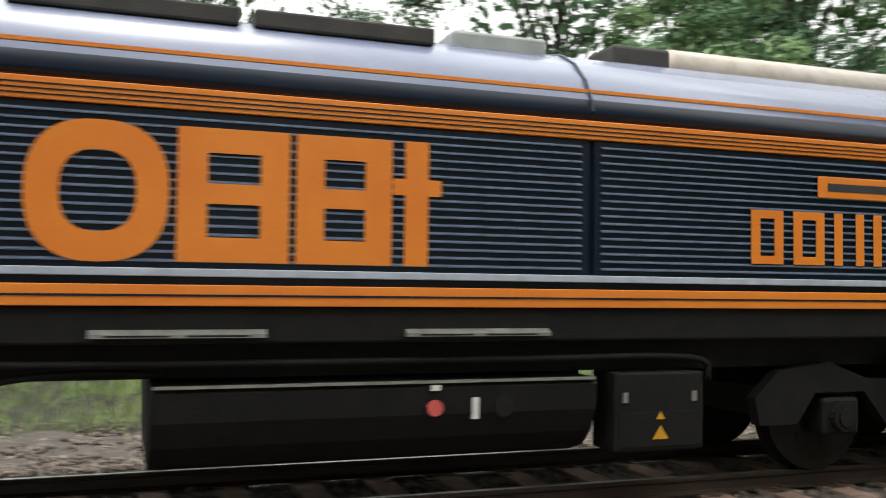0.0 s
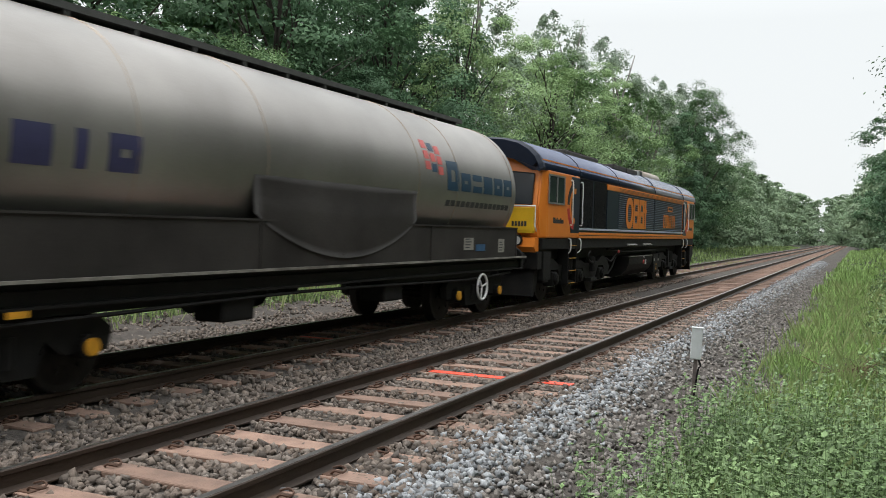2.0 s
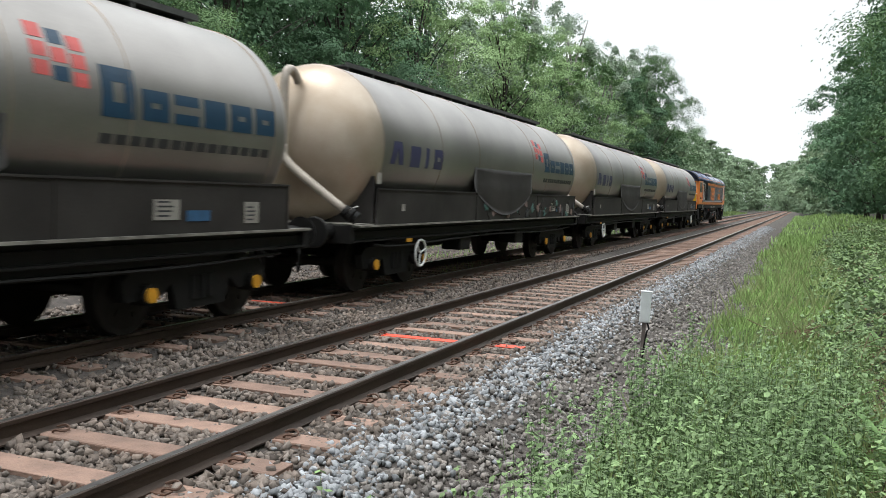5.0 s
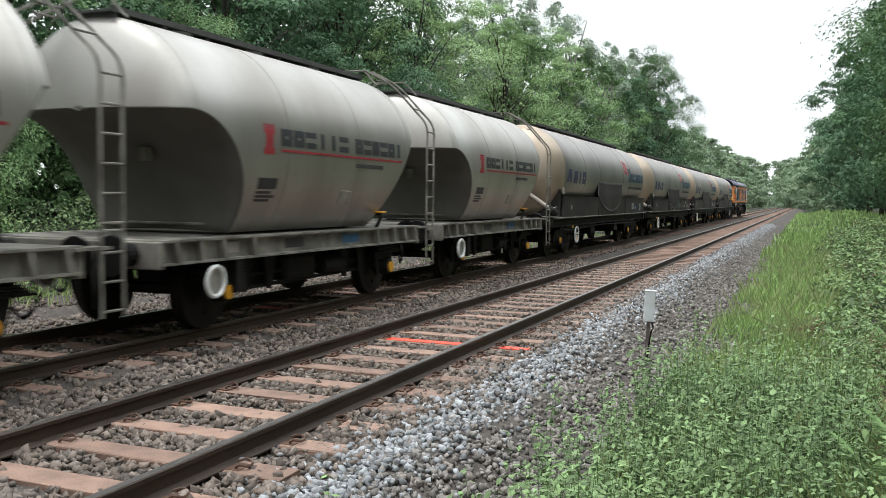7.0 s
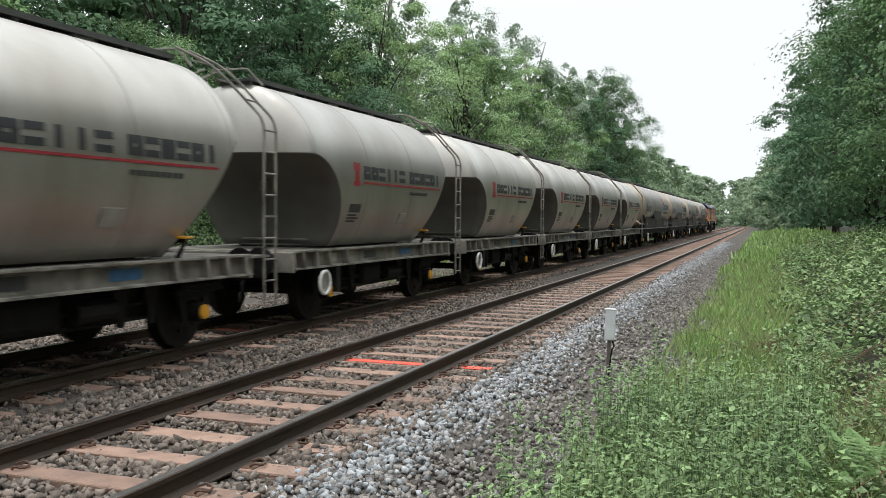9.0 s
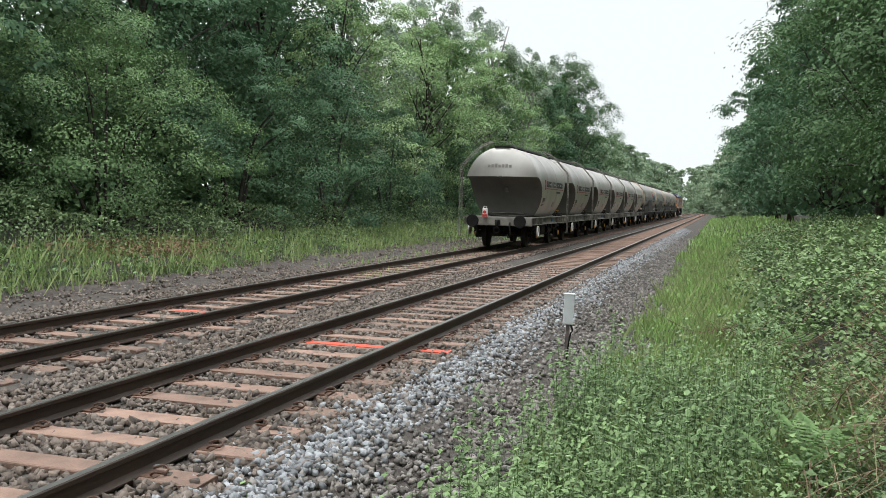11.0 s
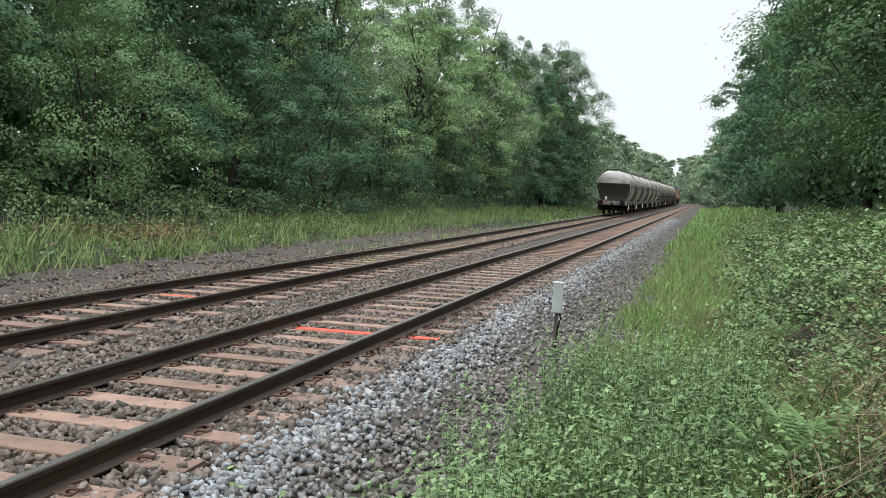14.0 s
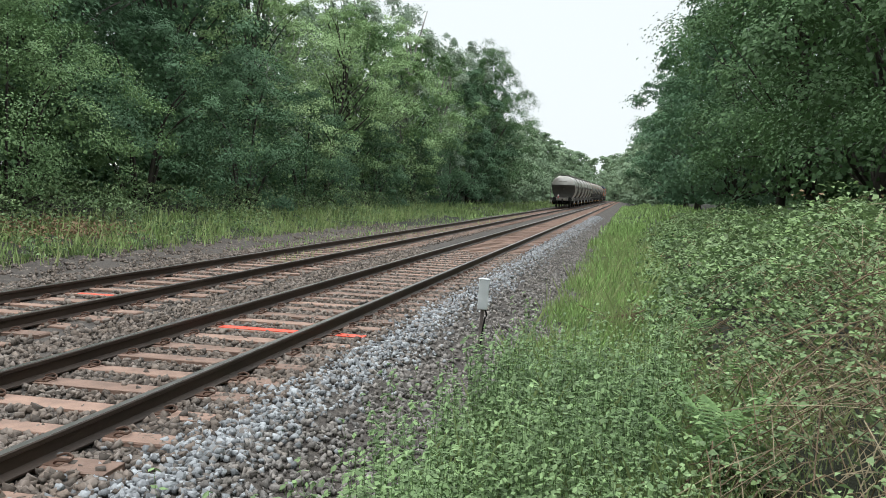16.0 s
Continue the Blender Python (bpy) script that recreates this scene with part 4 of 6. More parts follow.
                st = part("step", bm, M["black"], cab, "black cab step with a yellow edge")
                part("step_edge", box(bmesh.new(), min(s * 1.30, s * 1.308), max(s * 1.30, s * 1.308), min(yy(-9.68), yy(-9.12)), max(yy(-9.68), yy(-9.12)), z - 0.012, z), M["hubyellow"], st)
            for y0 in (-9.74, -9.06):
                part("step_side", B(min(s * 1.02, s * 1.29), max(s * 1.02, s * 1.29), yy(y0) - 0.015, yy(y0) + 0.015, 0.38, 1.5), M["black"], cab)
            # writing bars on the cab side
            for k in range(9):
                y0 = min(yy(-11.1), yy(-10.3)) + k * 0.089
                part("writing_bar", B(min(s * 1.318, s * 1.326), max(s * 1.318, s * 1.326), y0, y0 + 0.068, 1.84, 1.97 if k in (0, 1, 3, 6) else 1.93), M["dark"], cab)
        # windscreens
        for s in (1, -1):
            bm = bmesh.new()
            pts = [(s * 0.10, -11.955, 2.27), (s * 1.10, -11.89, 2.24), (s * 1.10, -11.77, 2.92), (s * 0.16, -11.845, 3.0)]
            vs = [bm.verts.new((px, yy(py - 0.065), pz)) for px, py, pz in pts]
            bk = [bm.verts.new((px, yy(py + 0.03), pz)) for px, py, pz in pts]
            bm.faces.new(vs)
            for i in range(4):
                bm.faces.new((vs[i], vs[(i + 1) % 4], bk[(i + 1) % 4], bk[i]))
            bmesh.ops.recalc_face_normals(bm, faces=bm.faces)
            part("windscreen", bm, M["glass"], cab, "dark raked windscreen")
            bm = bmesh.new()
            loop = [(px, yy(py - 0.068), pz) for px, py, pz in pts]
            tube(bm, loop + loop[:2], 0.018, 5)
            part("windscreen_seal", bm, M["black"], cab)
            bm = bmesh.new()
            tube(bm, [(s * 0.5, yy(-12.045), 2.28), (s * 0.72, yy(-11.99), 2.72)], 0.008, 5)
            part("wiper", bm, M["black"], cab)
        # yellow warning panel, horn, lamps, valance
        bm = bmesh.new()
        box(bm, -1.16, 1.16, min(yy(-11.99), yy(-11.88)), max(yy(-11.99), yy(-11.88)), 1.60, 2.17, bevel=0.01)
        part("warning_panel", bm, M["yellow"], cab, "yellow warning panel")
        bm = bmesh.new()
        tube(bm, [(-1.2, yy(-11.9), 1.65), (-1.22, yy(-12.05), 1.75), (-1.22, yy(-12.05), 2.20), (1.22, yy(-12.05), 2.20), (1.22, yy(-12.05), 1.75), (1.2, yy(-11.9), 1.65)], 0.016, 6)
        part("front_handrail", bm, M["white"], cab, "white handrail round the cab end")
        bm = bmesh.new()
        rod(bm, (0.0, yy(-11.7), 3.12), (0.0, yy(-12.02), 3.12), 0.13, seg=18)
        lamp = part("marker_lamp", bm, M["orange"], cab, "round orange lamp housing under the visor")
        bm = bmesh.new()
        rod(bm, (0.0, yy(-12.0), 3.12), (0.0, yy(-12.03), 3.12), 0.09, seg=16)
        part("lens", bm, M["glass"], lamp)
        bm = bmesh.new()
        extrude_x(bm, [(yy(-11.72), 1.52), (yy(-11.96), 1.50), (yy(-12.0), 1.30), (yy(-11.9), 1.18), (yy(-11.7), 1.18)], -1.2, 1.2)
        val = part("valance", bm, M["orange"], cab, "orange valance carrying the lamps")
        for s in (1, -1):
            bm = bmesh.new()
            rod(bm, (s * 0.80, yy(-11.9), 1.44), (s * 0.80, yy(-12.06), 1.44), 0.12, seg=16)
            rod(bm, (s * 0.57, yy(-11.9), 1.44), (s * 0.57, yy(-12.05), 1.44), 0.10, seg=16)
            hl = part("headlight", bm, M["black"], val)
            bm = bmesh.new()
            rod(bm, (s * 0.80, yy(-12.05), 1.44), (s * 0.80, yy(-12.07), 1.44), 0.095, seg=16)
            part("headlight_lens", bm, M["lens"], val, "clear headlight lens")
            bm = bmesh.new()
            box(bm, s * 0.83 - 0.24, s * 0.83 + 0.24, yy(-11.993) - 0.006, yy(-11.993) + 0.006, 1.66, 1.95)
            part("number_panel", bm, M["yellow"], cab, "yellow number panel")
            for k in range(5):
                bm = box(bmesh.new(), s * 0.83 - 0.17 + k * 0.073, s * 0.83 - 0.12 + k * 0.073, yy(-12.0) - 0.004, yy(-12.0) + 0.004, 1.75, 1.86)
                part("number_bar", bm, M["dark"], cab)
        # buffers, plough, beam
        bm = bmesh.new()
        box(bm, -1.25, 1.25, min(yy(-11.9), yy(-11.6)), max(yy(-11.9), yy(-11.6)), 0.80, 1.2, bevel=0.02)
        part("buffer_beam", bm, M["black"], loco, "black buffer beam")
        for s in (1, -1):
            buffer(loco, s * 0.87, yy(-11.9), 1.05, d, 0.55)
        coupling(loco, yy(-11.9), 1.0, d)
        hose(loco, 0.35, yy(-11.9), d)
        hose(loco, -0.4, yy(-11.9), d)
        bm = bmesh.new()
        extrude_x(bm, [(yy(-11.55), 0.85), (yy(-11.8), 0.8), (yy(-11.95), 0.22), (yy(-11.85), 0.2), (yy(-11.6), 0.5)], -1.15, 1.15)
        part("snow_plough", bm, M["black"], loco, "black snow plough")
        for s in (1, -1):
            bm = bmesh.new()
            box(bm, min(s * 0.95, s * 1.27), max(s * 0.95, s * 1.27), min(yy(-11.55), yy(-11.0)), max(yy(-11.55), yy(-11.0)), 0.55, 1.2, bevel=0.02)
            part("sandbox", bm, M["black"], loco, "black steel sandbox")
        # tail lamps
    # bogies
    wheels = []
    for yb, axles in ((-8.25, (-10.33, -8.25, -6.17)), (4.70, (2.62, 4.70, 6.78))):
        bg = bogie_frame_loco(loco, yb)
        for a in axles:
            w = wheelset(loco, a, 0.533)
            wheels.append((w, 0.533))
            for s in (1, -1):
                bm = bmesh.new()
                rod(bm, (s * 0.95, a, 0.533), (s * 1.22, a, 0.533), 0.15, 0.13, seg=16)
                box(bm, min(s * 0.92, s * 1.16), max(s * 0.92, s * 1.16), a - 0.2, a + 0.2, 0.37, 0.70, bevel=0.03)
                part("axlebox", bm, M["black"], bg)
                bm = bmesh.new()
                rod(bm, (s * 1.22, a, 0.533), (s * 1.24, a, 0.533), 0.085, seg=12)
                part("axle_cap", bm, M["black"], bg)
    part("equipment_case", B(-0.98, 0.98, -11.3, 7.7, 0.98, 1.25), M["black"], loco)
    for s in (1, -1):
        bm = bmesh.new()
        tube(bm, bend([(s * 1.1, -3.2, 1.02), (s * 1.12, -3.8, 1.04), (s * 1.12, -4.4, 0.95), (s * 1.1, -4.75, 0.66), (s * 1.05, -5.1, 0.46)], 5), 0.026, 7)
        part("brake_hose", bm, M["black"], loco, smooth=True)
        bm = bmesh.new()
        tube(bm, bend([(s * 0.95, -4.3, 1.0), (s * 0.97, -4.5, 0.75), (s * 0.95, -4.75, 0.6), (s * 0.9, -5.2, 0.62)], 5), 0.02, 7)
        part("brake_hose", bm, M["black"], loco, smooth=True)
    # fuel tank
    bm = bmesh.new()
    extrude_y(bm, [(1.22, 0.95), (1.27, 0.90), (1.25, 0.70), (1.17, 0.52), (1.02, 0.38), (0.80, 0.31), (-0.80, 0.31), (-1.02, 0.38), (-1.17, 0.52), (-1.25, 0.70), (-1.27, 0.90), (-1.22, 0.95)], -3.30, 0.08)
    bmesh.ops.recalc_face_normals(bm, faces=bm.faces)
    ft = part("fuel_tank", bm, M["black"], loco, "black underslung fuel tank")
    for s in (1, -1):
        bm = bmesh.new()
        box(bm, min(s * 1.24, s * 1.285), max(s * 1.24, s * 1.285), -3.28, 0.06, 0.935, 0.955)
        part("tank_edge", bm, M["steel"], ft)
        bm = bmesh.new()
        rod(bm, (s * 1.2, -1.28, 0.75), (s * 1.29, -1.28, 0.75), 0.06, seg=14)
        part("filler_cap", bm, M["coral"], ft, "dull red filler cap")
        part("gauge", B(min(s * 1.2, s * 1.28), max(s * 1.2, s * 1.28), -0.98, -0.93, 0.66, 0.82), M["white"], ft, "white fuel gauge")
        bm = bmesh.new()
        rod(bm, (s * 1.2, -0.72, 0.75), (s * 1.275, -0.72, 0.75), 0.085, seg=14)
        part("drain_cap", bm, M["black"], ft)
        part("label", B(min(s * 1.2, s * 1.283), max(s * 1.2, s * 1.283), -1.31, -1.24, 0.88, 0.92), M["white"], ft)
        # battery box
        bm = bmesh.new()
        box(bm, min(s * 0.9, s * 1.27), max(s * 0.9, s * 1.27), 0.24, 1.08, 0.34, 0.98, bevel=0.02)
        bb = part("battery_box", bm, M["black"], loco, "black battery box with a warning sign")
        bm = bmesh.new()
        box(bm, min(s * 1.27, s * 1.278), max(s * 1.27, s * 1.278), 0.27, 1.05, 0.38, 0.66)
        part("hatch", bm, M["black"], bb)
        bm = bmesh.new()
        extrude_x(bm, [(0.59, 0.44), (0.73, 0.44), (0.66, 0.55)], s * 1.276, s * 1.283)
        part("warning_sign", bm, M["hubyellow"], bb, "yellow triangular warning sign")
        bm = bmesh.new()
        extrude_x(bm, [(0.62, 0.60), (0.70, 0.60), (0.66, 0.66)], s * 1.276, s * 1.283)
        part("warning_sign", bm, M["hubyellow"], bb, "yellow triangular warning sign")
        for yl in (0.33, 0.98):
            part("latch", B(min(s * 1.25, s * 1.29), max(s * 1.25, s * 1.29), yl - 0.02, yl + 0.02, 0.74, 0.82), M["steel"], bb)
        # vents below the sill
        for y0 in (-3.70, -1.52):
            bm = bmesh.new()
            extrude_y(bm, [(s * 1.22, 1.37), (s * 1.34, 1.31), (s * 1.34, 1.285), (s * 1.22, 1.285)], y0, y0 + 1.16)
            bmesh.ops.recalc_face_normals(bm, faces=bm.faces)
            vt = part("step_plate", bm, M["steel"], loco, "grey slotted step plate below the sill")
            for k in range(2):
                part("slot", B(min(s * 1.335, s * 1.343), max(s * 1.335, s * 1.343), y0 + 0.1 + k * 0.52, y0 + 0.52 + k * 0.52, 1.292, 1.304), M["black"], vt)
        # pipework along the sill
        bm = bmesh.new()
        tube(bm, bend([(s * 1.15, -5.6, 1.2), (s * 1.2, -4.6, 1.12), (s * 1.2, -3.0, 1.10), (s * 1.2, -0.5, 1.10), (s * 1.2, 1.0, 1.09), (s * 1.18, 1.2, 0.9)], 5), 0.028, 7)
        part("air_pipe", bm, M["black"], loco, smooth=True)
        bm = bmesh.new()
        tube(bm, bend([(s * 1.1, -5.6, 0.95), (s * 1.18, -5.2, 0.85), (s * 1.18, -4.8, 1.0), (s * 1.15, -4.3, 1.12)], 5), 0.03, 7)
        part("cable", bm, M["black"], loco, smooth=True)
        bm = bmesh.new()
        tube(bm, bend([(s * 1.2, -7.4, 1.12), (s * 1.26, -7.75, 1.15), (s * 1.26, -7.9, 0.98), (s * 1.26, -7.5, 0.86), (s * 1.2, -7.2, 0.9)], 5), 0.028, 7)
        part("sand_hose", bm, M["black"], loco, smooth=True)
        bm = bmesh.new()
        rod(bm, (s * 1.27, -4.75, 1.12), (s * 1.30, -4.75, 1.12), 0.05, seg=12)
        part("reset_button", bm, M["coral"], loco, "dull red button")
    TRAIN.append((loco, 0.0, wheels))
    return loco


def arc_band(s, axis, zc, r0, r1, a0, a1, steps=18):
    """A flat painted arc on the cab side, s the side, axis two y places that give its centre and sense."""
    bm = bmesh.new()
    yc, sense = axis[0], axis[1] - axis[0]
    rows = []
    for k in range(steps + 1):
        a = math.radians(a0 + (a1 - a0) * k / steps)
        rows.append([bm.verts.new((s * x, yc + sense * r * math.cos(a), zc + r * math.sin(a))) for x, r in ((1.315, r0), (1.331, r0), (1.331, r1), (1.315, r1))])
    for p, q in zip(rows, rows[1:]):
        for k in range(4):
            bm.faces.new((p[k], p[(k + 1) % 4], q[(k + 1) % 4], q[k]))
    bm.faces.new(rows[0])
    bm.faces.new(rows[-1][::-1])
    bmesh.ops.recalc_face_normals(bm, faces=bm.faces)
    return bm


def cab_shell(d):
    """A cab that narrows to its end, with a raked upper face."""
    bm = bmesh.new()
    levels = ((1.5, -11.80), (2.20, -11.93), (3.03, -11.76), (3.40, -11.70))
    loops = []
    for z, ye in levels:
        pts = [(1.32, -9.0), (1.32, -11.50), (1.22, ye + 0.04), (0.6, ye - 0.03), (0, ye - 0.045), (-0.6, ye - 0.03), (-1.22, ye + 0.04), (-1.32, -11.50), (-1.32, -9.0)]
        if z > 3.1:
            pts = [(px * 0.80, py) for px, py in pts]
        loops.append([bm.verts.new((px, py if d < 0 else mirror_y(py), z)) for px, py in pts])
    for a, b in zip(loops, loops[1:]):
        for i in range(len(a)):
            j = (i + 1) % len(a)
            bm.faces.new((a[i], a[j], b[j], b[i]))
    bm.faces.new(loops[0])
    bm.faces.new(loops[-1])
    bmesh.ops.recalc_face_normals(bm, faces=bm.faces)
    es = [e for e in bm.edges if e.calc_face_angle(0) > 0.25]
    bmesh.ops.bevel(bm, geom=es, offset=0.03, segments=2, affect="EDGES")
    return bm


def bogie_frame_loco(loco, yb):
    bm = bmesh.new()
    for s in (1, -1):
        prof = [(-3.0, 0.72), (-2.75, 0.95), (-2.2, 1.02), (-1.75, 0.86), (-0.6, 0.84), (-0.2, 0.92), (0.2, 0.92), (0.6, 0.84), (1.75, 0.86), (2.2, 1.02), (2.75, 0.95), (3.0, 0.72), (2.95, 0.48), (2.55, 0.48), (2.35, 0.75), (1.8, 0.75), (1.55, 0.45), (0.55, 0.45), (0.3, 0.72), (-0.3, 0.72), (-0.55, 0.45), (-1.55, 0.45), (-1.8, 0.75), (-2.35, 0.75), (-2.55, 0.48), (-2.95, 0.48)]
        extrude_x(bm, [(yb + a, z) for a, z in prof], s * 1.02, s * 1.14)
        for a in (-1.05, 1.05):
            rod(bm, (s * 1.16, yb + a, 0.62), (s * 1.16, yb + a, 1.02), 0.11, seg=12)
            box(bm, min(s * 1.05, s * 1.24), max(s * 1.05, s * 1.24), yb + a - 0.3, yb + a + 0.3, 0.36, 0.46)
        box(bm, min(s * 1.1, s * 1.2), max(s * 1.1, s * 1.2), yb - 1.5, yb - 1.3, 0.5, 1.1)
    box(bm, -1.05, 1.05, yb - 0.3, yb + 0.3, 0.6, 1.0)
    box(bm, -1.05, 1.05, yb - 2.9, yb - 2.7, 0.55, 0.8)
    box(bm, -1.05, 1.05, yb + 2.7, yb + 2.9, 0.55, 0.8)
    return part("bogie_frame", bm, M["black"], loco, "heavy black cast bogie frame")


BARMESH = mesh_of(B(-0.74, 0.74, -0.02, 0.02, -0.012, 0.012), "bar", M["black"])
GRILLEBAR = mesh_of(B(-0.012, 0.012, -0.009, 0.009, -0.6, 0.6), "slat", M["grille"])
locomotive()


# ---- bogie tank wagons ----
TR, TZ = 1.33, 2.40


def tank_wagon(number):
    w = tagged(new("tank_wagon"), TANK_LABELS[number], "tank wagon", "bogie tank wagons")
    bm = capsule(bmesh.new(), -0.75, -13.75, TR, TZ, 0.5, 0.72)
    for f in bm.faces:
        if f.calc_center_median().y < -13.72:
            f.material_index = 1
    tank = part("tank", bm, [M["tank"], M["tankend"]], w, "long round tank dulled with cement dust and brown stains")
    for y in (-0.95, -3.6, -5.1, -9.1, -11.2, -13.72):
        bm = bmesh.new()
        ring(bm, (0, y, TZ), (0, 1, 0), TR, 0.008, 56, 5)
        part("weld_seam", bm, M["tankend"], tank)
    for s in (1, -1):
        bm = bmesh.new()
        extrude_y(bm, [(s * 1.27, 1.10), (s * 1.315, 1.10), (s * 1.325, 1.70), (s * 1.30, 1.70)], -13.9, -0.6)
        bmesh.ops.recalc_face_normals(bm, faces=bm.faces)
        sk = part("skirt", bm, M["skirt"], w, "grimy side skirt with shade painted into its dark colour")
        part("skirt_rail", B(min(s * 1.31, s * 1.345), max(s * 1.31, s * 1.345), -13.9, -0.6, 1.685, 1.71), M["skirt"], sk)
        part("skirt_foot", B(min(s * 1.25, s * 1.36), max(s * 1.25, s * 1.36), -14.55, -0.05, 1.095, 1.125), M["sole"], sk)
        for y in (-0.62, -4.6, -9.2, -13.9):
            part("skirt_joint", B(min(s * 1.31, s * 1.335), max(s * 1.31, s * 1.335), y - 0.02, y + 0.02, 1.12, 1.69), M["skirt"], sk)
        # belly plate of the discharge cone, its shading painted in as dark colour
        bm = bmesh.new()
        nu, nv = 24, 10
        grid = []
        for a in range(nu + 1):
            u = a / nu
            yb = -9.35 + 4.2 * u
            low = 1.78 - 0.56 * math.sin(math.pi * u) ** 0.8
            line = []
            for b in range(nv + 1):
                v = b / nv
                z = low + (2.22 - low) * v
                skin = TR * math.cos(math.asin((z - TZ) / TR)) if z > 1.9 else 1.315
                swell = 0.045 * math.sin(math.pi * u) ** 0.5 * math.sin(math.pi * min(1, 0.2 + v * 0.8)) ** 0.7 + 0.006
                line.append(bm.verts.new((s * (max(skin, 1.30) + swell), yb, z)))
            grid.append(line)
        for p, q in zip(grid, grid[1:]):
            for b in range(nv):
                bm.faces.new((p[b], q[b], q[b + 1], p[b + 1])).smooth = True
        bmesh.ops.solidify(bm, geom=bm.faces[:], thickness=0.02 * -s)
        bmesh.ops.recalc_face_normals(bm, faces=bm.faces)
        part("belly_plate", bm, M["skirt"], w, "bulging discharge plate coloured dark for its shading")
        # frame
        bm = bmesh.new()
        extrude_y(bm, [(s * 1.10, 0.86), (s * 1.27, 0.86), (s * 1.27, 0.885), (s * 1.16, 0.90), (s * 1.16, 1.06), (s * 1.30, 1.07), (s * 1.30, 1.095), (s * 1.10, 1.095)], -14.6, 0)
        bmesh.ops.recalc_face_normals(bm, faces=bm.faces)
        part("solebar", bm, M["black"], w, "black channel solebar")
        for a, b in ((-11.0, 0.78), (-3.7, 0.78)):
            bm = bmesh.new()
            extrude_x(bm, [(a - 2.2, 0.87), (a + 2.2, 0.87), (a + 1.7, b), (a - 1.7, b)], s * 1.14, s * 1.18)
            part("frame_web", bm, M["black"], w)
    bm = B(-1.2, 1.2, -14.6, 0, 0.88, 1.02)
    part("underframe", bm, M["black"], w)
    # top walkway
    bm = B(-0.30, 0.30, -13.2, -1.2, 3.765, 3.79)
    ww = part("walkway", bm, M["walkway"], w, "dark grating walkway along the top")
    for k in range(13):
        part("walkway_bracket", B(-0.31, 0.31, -13.1 + k * 0.97 - 0.02, -13.1 + k * 0.97 + 0.02, 3.70, 3.765), M["walkway"], ww)
    for s in (1, -1):
        part("kerb", B(min(s * 0.30, s * 0.315), max(s * 0.30, s * 0.315), -13.2, -1.2, 3.765, 3.84), M["walkway"], ww)
    # discharge pipe over the dished end, forking to both sides
    bm = bmesh.new()
    tube(bm, bend([(0, -14.15, 3.28), (0, -14.28, 3.46), (0, -14.45, 3.55), (0, -14.60, 3.42), (0, -14.62, 2.9), (0, -14.62, 2.25)], 6), 0.07, 10)
    pipe = part("discharge_pipe", bm, M["pipe"], w, "cement-coated discharge pipe on the tank end", smooth=True)
    for s in (1, -1):
        bm = bmesh.new()
        tube(bm, bend([(0, -14.62, 2.35), (s * 0.04, -14.62, 2.15), (s * 0.3, -14.64, 1.92), (s * 1.2, -14.68, 1.32)], 5), 0.07, 10)
        arm = part("pipe_arm", bm, M["pipe"], pipe, smooth=True)
        bm = bmesh.new()
        for k, r in enumerate((0.10, 0.115, 0.10)):
            c = 1.14 + k * 0.075
            rod(bm, (s * c, -14.70 + k * 0.02, 1.355 - k * 0.045), (s * (c + 0.055), -14.685 + k * 0.02, 1.32 - k * 0.045), r, seg=14)
        part("hose_coupling", bm, M["black"], pipe, "greasy hose coupling")
        bm = bmesh.new()
        tube(bm, [(s * 1.15, -14.69, 1.35), (s * 1.30, -14.54, 1.42)], 0.014, 6)
        part("valve_lever", bm, M["steel"], pipe)
    # panels and markings on the near and the far side
    row(tank, M["blueletter"], "teal blue block shape", TR, TZ, -4.05, -3.53, 2.30, 2.80, ("hollow",), 0.15, 0.1)
    row(tank, M["blueletter"], "teal blue block shape", TR, TZ, -3.50, -0.92, 2.31, 2.63, ("hollow", "pair", "block", "hollow", "hollow"), 0.13, 0.2)
    for i in range(3):
        for j in range(3):
            blue = (i, j) in ((1, 2), (1, 0))
            bm = on_tank(bmesh.new(), TR, TZ, -4.84 + i * 0.235, -4.66 + i * 0.235, 2.60 + j * 0.17 - 0.03 * i, 2.735 + j * 0.17 - 0.03 * i, steps=2)
            part("logo_square", bm, M["blueletter" if blue else "coral"], tank, "blue square" if blue else "coral red square")
    bm = bmesh.new()
    for k in range(14):
        part("writing_bar", on_tank(bmesh.new(), TR, TZ, -4.02 + k * 0.215, -3.86 + k * 0.215, 2.04, 2.14, steps=2), M["dark"], tank)
    on_tank(bm, TR, TZ, -13.45, -13.26, 2.12, 2.50, slant=0.3)
    on_tank(bm, TR, TZ, -13.10, -12.91, 2.12, 2.50, slant=-0.3)
    part("logo_shape", bm, M["purple"], tank, "faded purple slanted shape")
    row(tank, M["purple"], "faded purple block shape", TR, TZ, -12.7, -11.1, 2.10, 2.46, ("block", "bar", "hollow"), 0.14, 0.22)
    for s in (1, -1):
        for y, z0, z1, wd, m in ((-3.05, 1.28, 1.50, 0.42, "panel"), (-2.5, 1.26, 1.38, 0.42, "bluepanel"), (-1.45, 1.22, 1.48, 0.30, "panel"), (-7.05, 1.55, 1.83, 0.26, "label"), (-12.9, 1.34, 1.46, 0.12, "panel"), (-13.85, 1.78, 1.96, 0.12, "panel")):
            xo = 1.375 if y == -7.35 else 1.322
